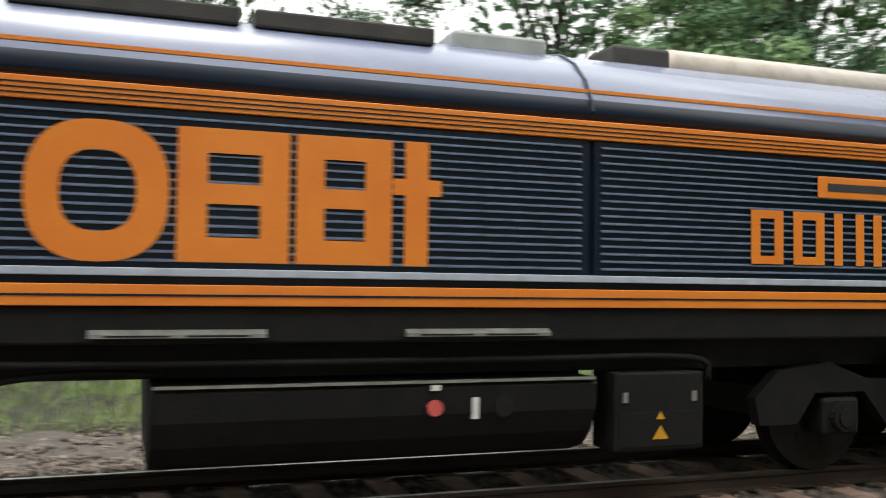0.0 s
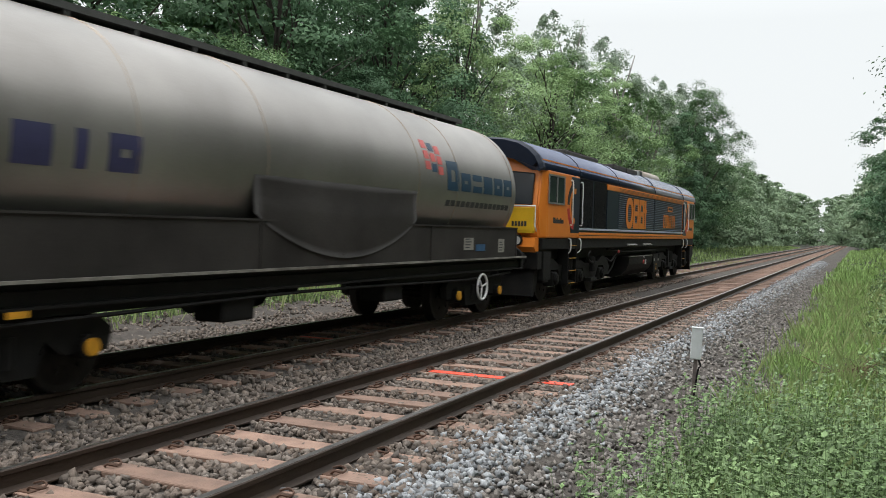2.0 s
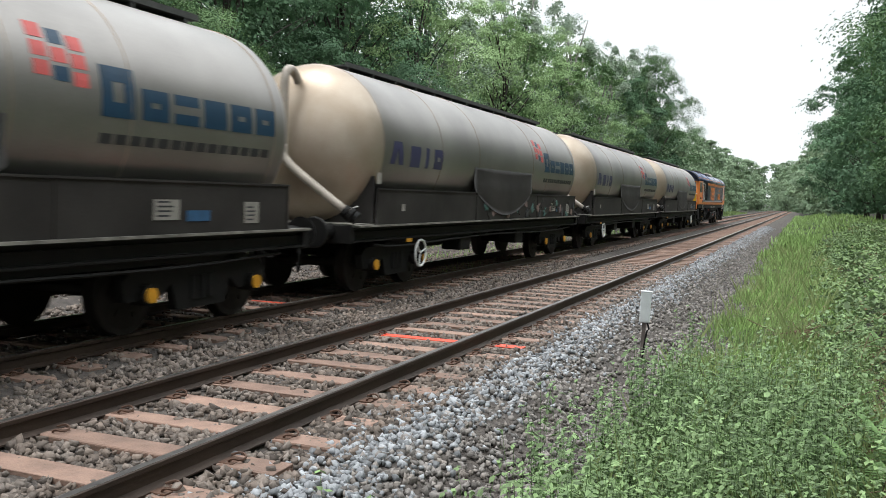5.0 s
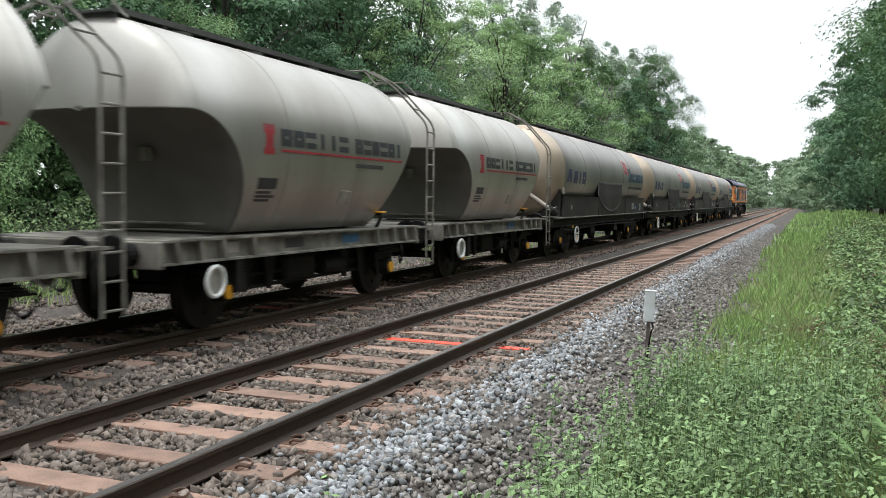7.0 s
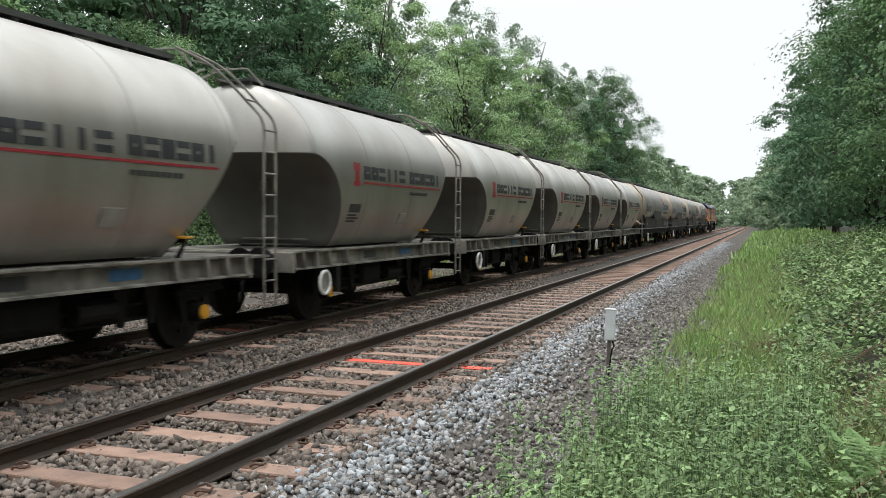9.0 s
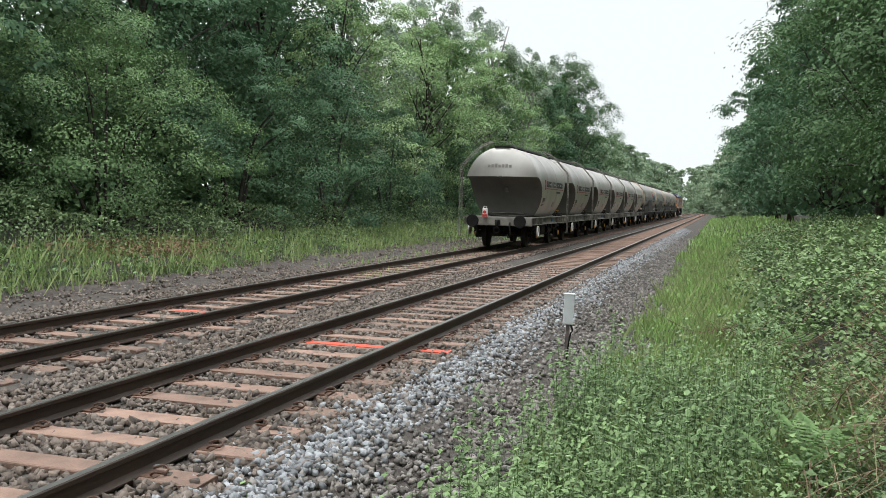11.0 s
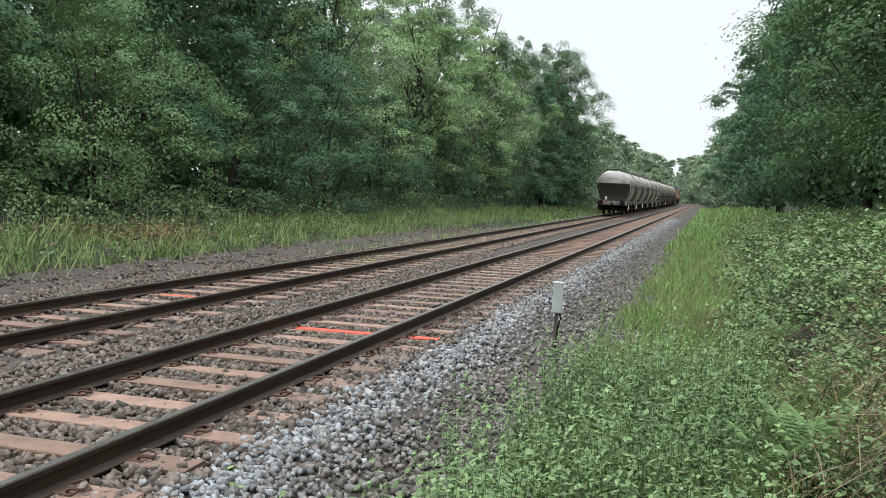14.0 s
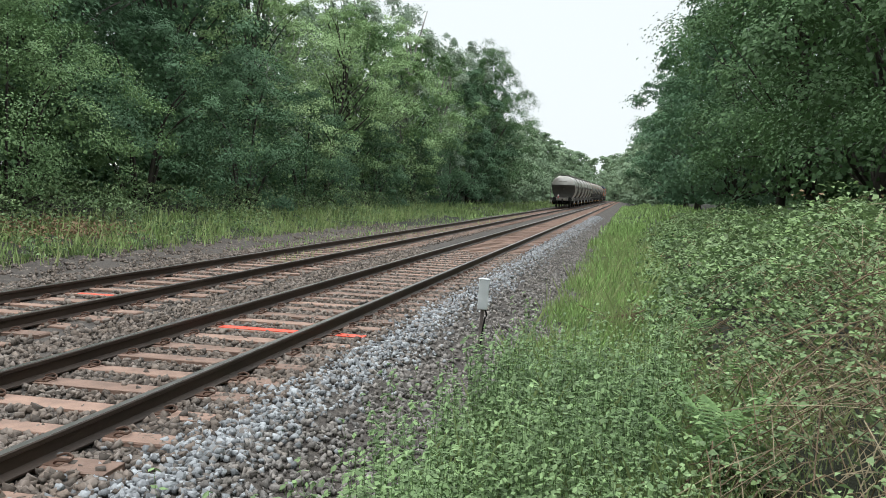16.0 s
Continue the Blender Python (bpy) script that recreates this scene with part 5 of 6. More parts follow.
            bm = box(bmesh.new(), min(s * (xo - 0.02), s * (xo + 0.006)), max(s * (xo - 0.02), s * (xo + 0.006)), y - wd / 2, y + wd / 2, z0, z1)
            pn = part("data_panel", bm, M[m], w, "small data panel on the skirt")
            if wd > 0.25 and m == "panel":
                for k in range(4):
                    part("writing_bar", box(bmesh.new(), min(s * (xo + 0.005), s * (xo + 0.008)), max(s * (xo + 0.005), s * (xo + 0.008)), y - wd * 0.38, y + wd * (0.1 + 0.08 * (k % 3)), z0 + 0.035 + k * 0.05, z0 + 0.055 + k * 0.05), M["dark"], pn)
    if number == 2:
        rng = random.Random(5)
        for k in range(34):
            y = -8.6 + k * 0.235 + rng.uniform(-0.1, 0.1)
            z = rng.uniform(1.18, 1.5)
            bm = bmesh.new()
            n = 9
            pts = [(y + rng.uniform(0.04, 0.21) * math.cos(i * math.tau / n), max(1.13, z + rng.uniform(0.03, 0.17) * math.sin(i * math.tau / n))) for i in range(n)]
            extrude_x(bm, pts, 1.315, 1.330 + 0.0004 * k)
            part("spray_paint", bm, M[("teal", "skirt", "pink", "dark", "skirt")[k % 5]], w, "faded spray paint shape on the skirt")
    # bogies
    wheels = []
    for yb in (-2.1, -12.6):
        bg = wagon_bogie(w, yb)
        for a in (-1.0, 1.0):
            wheels.append((wheelset(w, yb + a, 0.46), 0.46))
            for s in (1, -1):
                bm = bmesh.new()
                rod(bm, (s * 0.95, yb + a, 0.46), (s * 1.17, yb + a, 0.46), 0.12, seg=14)
                part("axlebox", bm, M["black"], bg)
                bm = bmesh.new()
                rod(bm, (s * 1.17, yb + a, 0.46), (s * 1.20, yb + a, 0.46), 0.085, seg=14)
                part("axle_cap", bm, M["hubyellow"], bg, "yellow painted axle cap")
    for s in (1, -1):
        y = -2.2 if s > 0 and number == 0 else -11.95
        bm = bmesh.new()
        ring(bm, (s * 1.26, y, 0.58), (1, 0, 0), 0.235, 0.022, 32, 7)
        for k in range(3):
            a = k * math.tau / 3 + 0.3
            rod(bm, (s * 1.25, y, 0.58), (s * 1.26, y + 0.23 * math.cos(a), 0.58 + 0.23 * math.sin(a)), 0.016, seg=6)
        part("handwheel", bm, M["white"], w, "white brake handwheel")
        bm = bmesh.new()
        rod(bm, (s * 0.9, y, 0.58), (s * 1.26, y, 0.58), 0.022, seg=8)
        part("brake_shaft", bm, M["black"], w)
        for yk in (-5.6, -9.4):
            bm = B(min(s * 0.75, s * 1.18), max(s * 0.75, s * 1.18), yk - 0.3, yk + 0.3, 0.52, 0.86, bevel=0.03)
            part("brake_gear", bm, M["black"], w)
        bm = bmesh.new()
        tube(bm, bend([(s * 1.2, -13.8, 0.8), (s * 1.22, -12.6, 0.74), (s * 1.22, -8, 0.8), (s * 1.22, -3, 0.74), (s * 1.2, -0.6, 0.8)], 4), 0.022, 6)
        part("air_pipe", bm, M["black"], w)
        part("yellow_marker", B(min(s * 1.27, s * 1.28), max(s * 1.27, s * 1.28), -12.62, -12.4, 0.80, 0.86), M["hubyellow"], w, "yellow cut-out marker plate")
    bm = bmesh.new()
    rod(bm, (-0.5, -6.8, 0.62), (-0.5, -8.3, 0.62), 0.2, seg=16)
    part("air_reservoir", bm, M["black"], w)
    for y, d in ((0, 1), (-14.6, -1)):
        part("headstock", B(-1.25, 1.25, y - 0.08, y + 0.08, 0.84, 1.12, bevel=0.015), M["black"], w, "black headstock")
        for s in (1, -1):
            buffer(w, s * 0.87, y, 1.02, d, 0.55)
        coupling(w, y, 0.98, d)
        hose(w, 0.4, y, d)
    part("end_deck", B(-1.25, 1.25, -14.6, -13.6, 1.10, 1.14), M["sole"], w, "dusty end deck")
    part("cradle", B(-0.9, 0.9, -13.7, -0.8, 1.0, 1.15), M["skirt"], w)
    part("end_plate", extrude_x(bmesh.new(), [(-13.92, 1.13), (-13.88, 1.13), (-13.86, 1.9), (-13.90, 1.9)], -1.25, 1.25), M["skirt"], w, "grimy plate under the dished end, darkened like the skirt")
    TRAIN.append((w, -12.88 - 16.0 * number, wheels))
    return w


def wagon_bogie(w, yb):
    bm = bmesh.new()
    for s in (1, -1):
        prof = [(-1.35, 0.62), (-1.2, 0.74), (-0.55, 0.76), (-0.35, 0.86), (0.35, 0.86), (0.55, 0.76), (1.2, 0.74), (1.35, 0.62), (1.3, 0.40), (0.75, 0.40), (0.55, 0.55), (0.45, 0.24), (-0.45, 0.24), (-0.55, 0.55), (-0.75, 0.40), (-1.3, 0.40)]
        extrude_x(bm, [(yb + a, z) for a, z in prof], s * 0.96, s * 1.08)
        for a in (-0.16, 0.0, 0.16):
            rod(bm, (s * 1.06, yb + a, 0.34), (s * 1.06, yb + a, 0.62), 0.06, seg=10)
    box(bm, -1.0, 1.0, yb - 0.2, yb + 0.2, 0.5, 0.86)
    return part("bogie_frame", bm, M["black"], w, "black cast bogie frame")


TANK_LABELS = ["cement-dusted bogie tank wagon coupled behind the locomotive", "brown-stained bogie tank wagon with a forked discharge pipe",
               "bogie tank wagon with faded spray paint along its skirt", "brown-ended bogie tank wagon coupled ahead of the hoppers"]
for k in range(4):
    tank_wagon(k)

# ---- two-axle cement hoppers ----
HR, HZ = 1.345, 2.335


H_MID, H_CUT, H_IN = -3.95, 1.17, 1.90


def hopper_station(v, d):
    """Radius of the body and the height of its lower edge, v metres from the middle: hollow at the rear (d -1), straight at the front (d 1)."""
    dish = max(0.0, min(1.0, (v - 3.10) / 0.35))
    r = HR * math.sqrt(max(0.0, 1 - (0.985 * dish) ** 2))
    low = H_CUT + 1.43 * math.sqrt(1 - (1 - max(0.0, min(1.0, (v - H_IN) / (3.10 - H_IN)))) ** 2)
    if d > 0:
        low = min(2.60, H_CUT + 1.30 * max(0.0, v - 2.0))
    return r, low


def hopper_arc(v, d, n=44):
    """The body's skin across one station, from its lower edge on one side over the top to the other."""
    r, low = hopper_station(v, d)
    a = math.asin(max(-0.995, min(0.995, (low - HZ) / (r * (BELLY if low < HZ else 1.0)))))
    turns = [a + (math.pi - 2 * a) * k / n for k in range(n + 1)]
    return [(r * math.cos(q), HZ + r * (BELLY if q < 0 or q > math.pi else 1.0) * math.sin(q)) for q in turns]


H_STATIONS = [H_IN * k / 4 for k in range(4)] + [H_IN + (3.10 - H_IN) * (1 - math.cos(k / 20 * math.pi / 2)) for k in range(20)] + [3.10 + 0.35 * math.sin(k / 12 * math.pi / 2) for k in range(13)]


def hopper_body():
    """A round body whose lower half is cut away on a slope towards both ends."""
    bm = bmesh.new()
    ys = [(H_MID - v, v, -1) for v in H_STATIONS[::-1]] + [(H_MID + v, v, 1) for v in H_STATIONS[1:]]
    loops = [[bm.verts.new((x, y, z)) for x, z in hopper_arc(v, d)] for y, v, d in ys]
    for a, b in zip(loops, loops[1:]):
        for k in range(len(a) - 1):
            bm.faces.new((a[k], a[k + 1], b[k + 1], b[k])).smooth = True
    for end in (loops[0], loops[-1]):
        bm.faces.new(end)
    flat = [p for (y, v, d), p in zip(ys, loops) if v <= H_IN + 0.01]
    for a, b in zip(flat, flat[1:]):
        bm.faces.new((a[0], a[-1], b[-1], b[0]))
    bmesh.ops.recalc_face_normals(bm, faces=bm.faces)
    return bm


def slope_sheet(d):
    """The hollow sheet that closes the cut end, with a lip under the dished end."""
    bm = bmesh.new()
    rows = []
    for v in [v for v in H_STATIONS if v >= H_IN - 0.01]:
        x, z = hopper_arc(v, d)[0]
        rows.append([bm.verts.new((x * u * 0.997, H_MID + d * v, z - 0.004 + 0.03 * (1 - u * u))) for u in (1, 0.8, 0.5, 0.2, -0.2, -0.5, -0.8, -1)])
    for a, b in zip(rows, rows[1:]):
        for k in range(7):
            bm.faces.new((a[k], a[k + 1], b[k + 1], b[k])).smooth = True
    bmesh.ops.recalc_face_normals(bm, faces=bm.faces)
    bmesh.ops.solidify(bm, geom=bm.faces[:], thickness=0.012)
    return bm


def hopper_wagon():
    w = tagged(new("hopper_wagon"), "pale grey two-axle cement hopper with dark sloping ends", "hopper wagon", "cement hopper wagons")
    tank = part("tank", hopper_body(), M["hopper"], w, "pale grey round hopper body with dished ends")
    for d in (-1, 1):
        part("slope_sheet", slope_sheet(d), M["slope"], tank, "dark sloping end sheet")
    for y in (-1.0, -2.9, -5.0, -6.95):
        bm = bmesh.new()
        pts = [(x, y, z) for x, z in hopper_arc(abs(y - H_MID), 1 if y > H_MID else -1, 40)]
        tube(bm, pts, 0.006, 5)
        part("weld_seam", bm, M["hopper"], tank)
    # socket on each end, curved foot plate
    for y, d in ((-6.22, -1), (-1.68, 1)):
        part("end_socket", B(-0.07, 0.07, y - 0.10, y + 0.10, 2.05, 2.22, bevel=0.02), M["sole"], tank)
    for y, d in ((-5.6, -1), (-2.3, 1)):
        bm = bmesh.new()
        tube(bm, bend([(-0.98, y + d * -0.1, 1.28), (-0.8, y + d * 0.2, 1.27), (0, y + d * 0.3, 1.27), (0.8, y + d * 0.2, 1.27), (0.98, y + d * -0.1, 1.28)], 6), 0.02, 6)
        part("foot_rim", bm, M["sole"], tank)
    # saddle and frame
    bm = B(-0.75, 0.75, -5.75, -2.15, 1.08, 1.22, bevel=0.03)
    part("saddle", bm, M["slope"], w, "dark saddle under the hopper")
    part("deck", B(-1.24, 1.24, -7.5, -0.35, 1.10, 1.135, bevel=0.008), M["sole"], w, "cement-dusted frame deck")
    part("underframe", B(-0.7, 0.7, -7.4, -0.45, 0.86, 1.10), M["black"], w)
    for s in (1, -1):
        bm = bmesh.new()
        extrude_y(bm, [(s * 1.12, 0.86), (s * 1.28, 0.86), (s * 1.28, 0.885), (s * 1.19, 0.89), (s * 1.19, 1.11), (s * 1.28, 1.115), (s * 1.28, 1.14), (s * 1.12, 1.14)], -7.52, -0.35)
        bmesh.ops.recalc_face_normals(bm, faces=bm.faces)
        sb = part("solebar", bm, M["sole"], w, "cement-grey channel solebar")
        for y in (-7.3, -6.85, -6.4, -5.75, -2.1, -1.45, -1.0, -0.55):
            bm = bmesh.new()
            extrude_x(bm, [(y - 0.03, 1.13), (y + 0.03, 1.13), (y + 0.09, 0.87), (y + 0.03, 0.87)], s * 1.18, s * 1.29)
            part("rib", bm, M["sole"], sb, "pale slanted solebar rib")
        for y, wd, m in ((-4.6, 0.5, "dark"), (-2.9, 0.55, "bluepanel"), (-6.1, 0.26, "panel")):
            bm = box(bmesh.new(), min(s * 1.19, s * 1.20), max(s * 1.19, s * 1.20), y - wd / 2, y + wd / 2, 0.94, 1.07)
            part("data_panel", bm, M[m], sb, "small data panel on the solebar")
        # white handwheel disc and brake gear
        y = -6.60
        bm = bmesh.new()
        ring(bm, (s * 1.30, y, 0.63), (1, 0, 0), 0.175, 0.026, 30, 8)
        hw = part("handwheel", bm, M["white"], w, "white brake handwheel")
        bm = bmesh.new()
        rod(bm, (s * 1.26, y, 0.63), (s * 1.275, y, 0.63), 0.17, 0.17, seg=24)
        part("wheel_dish", bm, M["panel"], hw)
        bm = bmesh.new()
        for yk in (-5.55, -4.95, -2.75, -2.2):
            extrude_x(bm, [(yk - 0.16, 0.88), (yk + 0.16, 0.88), (yk + 0.05, 0.40), (yk - 0.05, 0.40)], s * 0.98, s * 1.02)
        for zk in (0.44, 0.60):
            rod(bm, (s * 0.96, -5.6, zk), (s * 0.96, -2.1, zk + 0.04), 0.028, seg=6)
        box(bm, min(s * 0.3, s * 0.9), max(s * 0.3, s * 0.9), -5.35, -4.75, 0.40, 0.84, bevel=0.03)
        box(bm, min(s * 0.3, s * 0.9), max(s * 0.3, s * 0.9), -2.85, -2.15, 0.44, 0.86, bevel=0.03)
        part("brake_rigging", bm, M["black"], w, "black brake levers and rods under the frame")
        part("brake_lever", B(min(s * 1.1, s * 1.26), max(s * 1.1, s * 1.26), -6.1, -5.95, 0.45, 0.86), M["black"], w)
        part("brake_cylinder", B(min(s * 0.5, s * 1.05), max(s * 0.5, s * 1.05), -4.6, -3.7, 0.46, 0.84, bevel=0.08), M["black"], w)
        bm = bmesh.new()
        rod(bm, (s * 1.0, -3.55, 0.62), (s * 1.0, -2.9, 0.62), 0.13, seg=14)
        part("air_reservoir", bm, M["black"], w)
        bm = bmesh.new()
        tube(bm, bend([(s * 1.15, -1.9, 1.14), (s * 1.2, -1.85, 1.28), (s * 1.1, -1.7, 1.36), (s * 0.9, -1.7, 1.3)], 4), 0.03, 7)
        va = part("outlet_valve", bm, M["black"], w, "black outlet valve with a yellow handle", smooth=True)
        part("valve_handle", B(min(s * 1.1, s * 1.26), max(s * 1.1, s * 1.26), -1.88, -1.72, 1.37, 1.40, bevel=0.01), M["hubyellow"], va, "yellow valve handle")
    # suspension and wheels
    for a in (-6.15, -1.35):
        wheelset(w, a, 0.46)
        for s in (1, -1):
            bm = bmesh.new()
            extrude_x(bm, [(a - 0.42, 0.88), (a + 0.42, 0.88), (a + 0.26, 0.34), (a + 0.17, 0.34), (a + 0.17, 0.62), (a - 0.17, 0.62), (a - 0.17, 0.34), (a - 0.26, 0.34)], s * 1.0, s * 1.04)
            for k in range(4):
                box(bm, min(s * 1.03, s * 1.13), max(s * 1.03, s * 1.13), a - 0.55 + k * 0.05, a + 0.55 - k * 0.05, 0.70 + k * 0.028, 0.722 + k * 0.028)
            ax = part("axle_guard", bm, M["black"], w, "black axle guard with a leaf spring")
            bm = bmesh.new()
            rod(bm, (s * 0.95, a, 0.46), (s * 1.16, a, 0.46), 0.13, seg=14)
            part("axlebox", bm, M["black"], ax)
            bm = bmesh.new()
            rod(bm, (s * 1.16, a, 0.46), (s * 1.19, a, 0.46), 0.09, seg=14)
            part("axle_cap", bm, M["hubyellow"], ax, "yellow painted axle cap")
    for y, d in ((-0.35, 1), (-7.52, -1)):
        part("headstock", B(-1.25, 1.25, y - 0.05, y + 0.05, 0.82, 1.12, bevel=0.012), M["sole"], w, "cement-grey headstock")
        for s in (1, -1):
            buffer(w, s * 0.87, y, 0.98, d, 0.37, 0.23)
        coupling(w, y, 0.94, d * 0.6)
        hose(w, 0.45, y, d)
    # ladder at the front on the near side and at the rear on the far side, and rails over the top
    for s, y, d in ((1, 0.0, 1), (-1, -7.85, -1)):
        bm = bmesh.new()
        for o in (-0.16, 0.16):
            yo = y + o
            tube(bm, bend([(s * 1.34, yo, 0.42), (s * 1.33, yo, 1.3), (s * 1.33, yo, 2.4), (s * 1.31, yo, 2.9), (s * 1.12, yo - d * 0.1, 3.18), (s * 0.75, yo - d * 0.35, 3.62), (s * 0.34, yo - d * 0.6, 3.86)], 5), 0.019, 6)
        lad = part("ladder", bm, M["sole"], w, "grey steel access ladder")
        for k in range(9):
            z = 0.48 + k * 0.29
            bm = bmesh.new()
            rod(bm, (s * 1.335, y - 0.16, z), (s * 1.335, y + 0.16, z), 0.014, seg=6)
            part("rung", bm, M["sole"], lad)
        for k in range(3):
            xo, z, yo = 1.12 - k * 0.28, 3.2 + k * 0.24, y - d * (0.12 + k * 0.2)
            bm = bmesh.new()
            rod(bm, (s * xo, yo - 0.16, z), (s * xo, yo + 0.16, z), 0.013, seg=6)
            part("rung", bm, M["sole"], lad)
        part("ladder_foot_bracket", B(min(s * 1.1, s * 1.33), max(s * 1.1, s * 1.33), min(y, y - d * 0.5), max(y, y - d * 0.5), 1.09, 1.12), M["sole"], lad)
    bm = B(-0.28, 0.28, -7.2, -0.7, 3.70, 3.725)
    ww = part("walkway", bm, M["walkway"], w, "dark grating walkway along the top")
    for k in range(8):
        part("walkway_bracket", B(-0.28, 0.28, -7.1 + k * 0.9 - 0.02, -7.1 + k * 0.9 + 0.02, 3.64, 3.70), M["walkway"], ww)
    for s in (1, -1):
        part("kerb", B(min(s * 0.28, s * 0.292), max(s * 0.28, s * 0.292), -7.2, -0.7, 3.70, 3.77), M["walkway"], ww)
    for y, d in ((-7.2, -1), (-0.7, 1)):
        bm = bmesh.new()
        tube(bm, [(-0.55, y + d * 0.02, 3.60), (-0.3, y + d * 0.05, 3.86), (0.3, y + d * 0.05, 3.86), (0.55, y + d * 0.02, 3.60)], 0.016, 6)
        part("end_rail", bm, M["sole"], w, "bent grey rail over the tank end")
    for y in (-2.3, -4.0, -5.7):
        bm = bmesh.new()
        rod(bm, (0.0, y, 3.66), (0.0, y, 3.74), 0.26, seg=20)
        part("filling_hatch", bm, M["hopper"], w)
    # plain block shapes of the markings
    row(tank, M["dark"], "dark grey block shape", HR, HZ, -5.23, -3.27, 2.28, 2.50, ("hollow", "hollow", "pair", "bar", "bar", "pair"), 0.092, 0.13)
    row(tank, M["dark"], "dark grey block shape", HR, HZ, -3.07, -1.30, 2.28, 2.50, ("hollow", "pair", "block", "pair", "hollow", "bar"), 0.092, 0.13)
    bm = bmesh.new()
    on_tank(bm, HR, HZ, -5.20, -1.30, 2.205, 2.235, steps=2)
    part("red_line", bm, M["crimson"], tank, "crimson line under the block shapes")
    bm = bmesh.new()
    on_tank(bm, HR, HZ, -5.61, -5.37, 2.16, 2.24, steps=2)
    on_tank(bm, HR, HZ, -5.57, -5.41, 2.24, 2.42, steps=3)
    on_tank(bm, HR, HZ, -5.61, -5.37, 2.42, 2.48, steps=2)
    for k in range(3):
        on_tank(bm, HR, HZ, -5.61 + k * 0.09, -5.55 + k * 0.09, 2.48, 2.54, steps=2)
    part("red_tower", bm, M["crimson"], tank, "small crimson tower shape")
    for k in range(9):
        part("writing_bar", on_tank(bmesh.new(), HR, HZ, -3.0 + k * 0.11, -2.92 + k * 0.11, 2.07, 2.13, steps=2), M["dark"], tank)
    bm = bmesh.new()
    on_tank(bm, HR, HZ, -5.65, -5.2, 1.72, 1.86, steps=2)
    for k in range(3):
        on_tank(bm, HR, HZ, -5.65, -5.3 + 0.1 * (k % 2), 1.56 + k * 0.05, 1.59 + k * 0.05, steps=2)
    part("data_panel", bm, M["dark"], tank)
    bm = bmesh.new()
    on_tank(bm, HR, HZ, -3.35, -3.02, 1.52, 1.72, steps=3, lift=0.012)
    part("label_holder", bm, M["panel"], tank, "pale paper label holder")
    return w


def wheels_of(w, r):
    return [(c, r) for c in w.children if c.name.startswith("wheelset")]


first = hopper_wagon()
for c in first.children_recursive:      # the drawn length brought to the true one
    if c.name.startswith("wheelset"):
        c.location.y *= 0.96
    else:
        for v in c.data.vertices:
            v.co.y *= 0.96
for k in range(6):
    h = first if k == 0 else copy_thing(first, pose(0, -8.06 * k, 0))
    TRAIN.append((h, -76.38 - 8.06 * k, wheels_of(h, 0.46)))
last = TRAIN[-1][0]
tagged(last, "pale grey cement hopper with a red tail lamp")
bm = B(-0.09, 0.09, -0.06, 0.06, 0.0, 0.30, bevel=0.02)
lamp = part("tail_lamp", bm, M["white"], last, "white tail lamp case with a red lens", pose(-0.45, -7.38, 1.13))
bm = bmesh.new()
rod(bm, (0, -0.06, 0.17), (0, -0.075, 0.17), 0.06, seg=14)
part("lens", bm, M["red"], lamp, "red tail lamp lens")
part("red_panel", B(-0.085, 0.085, -0.068, -0.06, 0.0, 0.09), M["red"], lamp)
ring_bm = bmesh.new()
tube(ring_bm, [(-0.06, 0, 0.29), (-0.06, 0, 0.37), (0.06, 0, 0.37), (0.06, 0, 0.29)], 0.014, 6)
part("lamp_handle", ring_bm, M["white"], lamp)
for k in range(7):
    part("faded_writing_bar", B(-0.46 + k * 0.13, -0.37 + k * 0.13, -7.09, -7.02, 2.92, 3.02 + 0.02 * (k % 3)), M["panel"], last, "faded bar of old writing on the tank end")

# ---- low growth ----
def blades(rng, xs, ys, height, width, lean=0.35):
    n = len(xs)
    z = ground_z(xs, ys)
    az, h = rng.uniform(0, math.tau, n), height * rng.uniform(0.4, 1.25, n) * (1 + 0.4 * np.sin(xs * 3.1 + 2 * np.sin(ys * 0.9)) * np.sin(ys * 2.3 - xs))
    base = np.stack([xs, ys, z - 0.02], 1)
    side = np.stack([-np.sin(az), np.cos(az), np.zeros(n)], 1) * (width * rng.uniform(0.7, 1.3, n) * np.clip(np.hypot(xs, ys) / 8, 1, 2.6))[:, None]
    out = np.stack([np.cos(az), np.sin(az), np.zeros(n)], 1) * (h * rng.uniform(0.05, lean * 2, n))[:, None]
    up = np.stack([np.zeros(n), np.zeros(n), h], 1)
    mid, tip = base + up * 0.62 + out * 0.53, base + up + out
    return np.stack([base - side, base + side, mid + side * 0.7, tip], 1)


def grass(name, seed, label, material, n, x0, x1, y0, y1, height, width, near=1.6, edge=0.0):
    rng = np.random.default_rng(seed)
    xs, ys = scatter(rng, n, x0, x1, y0, y1, near)
    keep = rng.uniform(0, 1, n) < 0.62 + 0.5 * np.sin(xs * 2.7 + 1.7 * np.sin(ys * 0.8)) * np.sin(ys * 1.9 + xs)
    xs, ys = xs[keep], ys[keep]
    n = len(xs)
    if edge:
        keep = rng.uniform(0, 1, n) < np.clip((xs - x0) / edge + 0.3 * np.sin(ys * 1.3) + 0.2 * np.sin(ys * 3.7), 0.04, 1)
        xs, ys = xs[keep], ys[keep]
    return tagged(new(name, raw_mesh(name, blades(rng, xs, ys, height, width), 4, material)), label, "grass", kind="stuff")


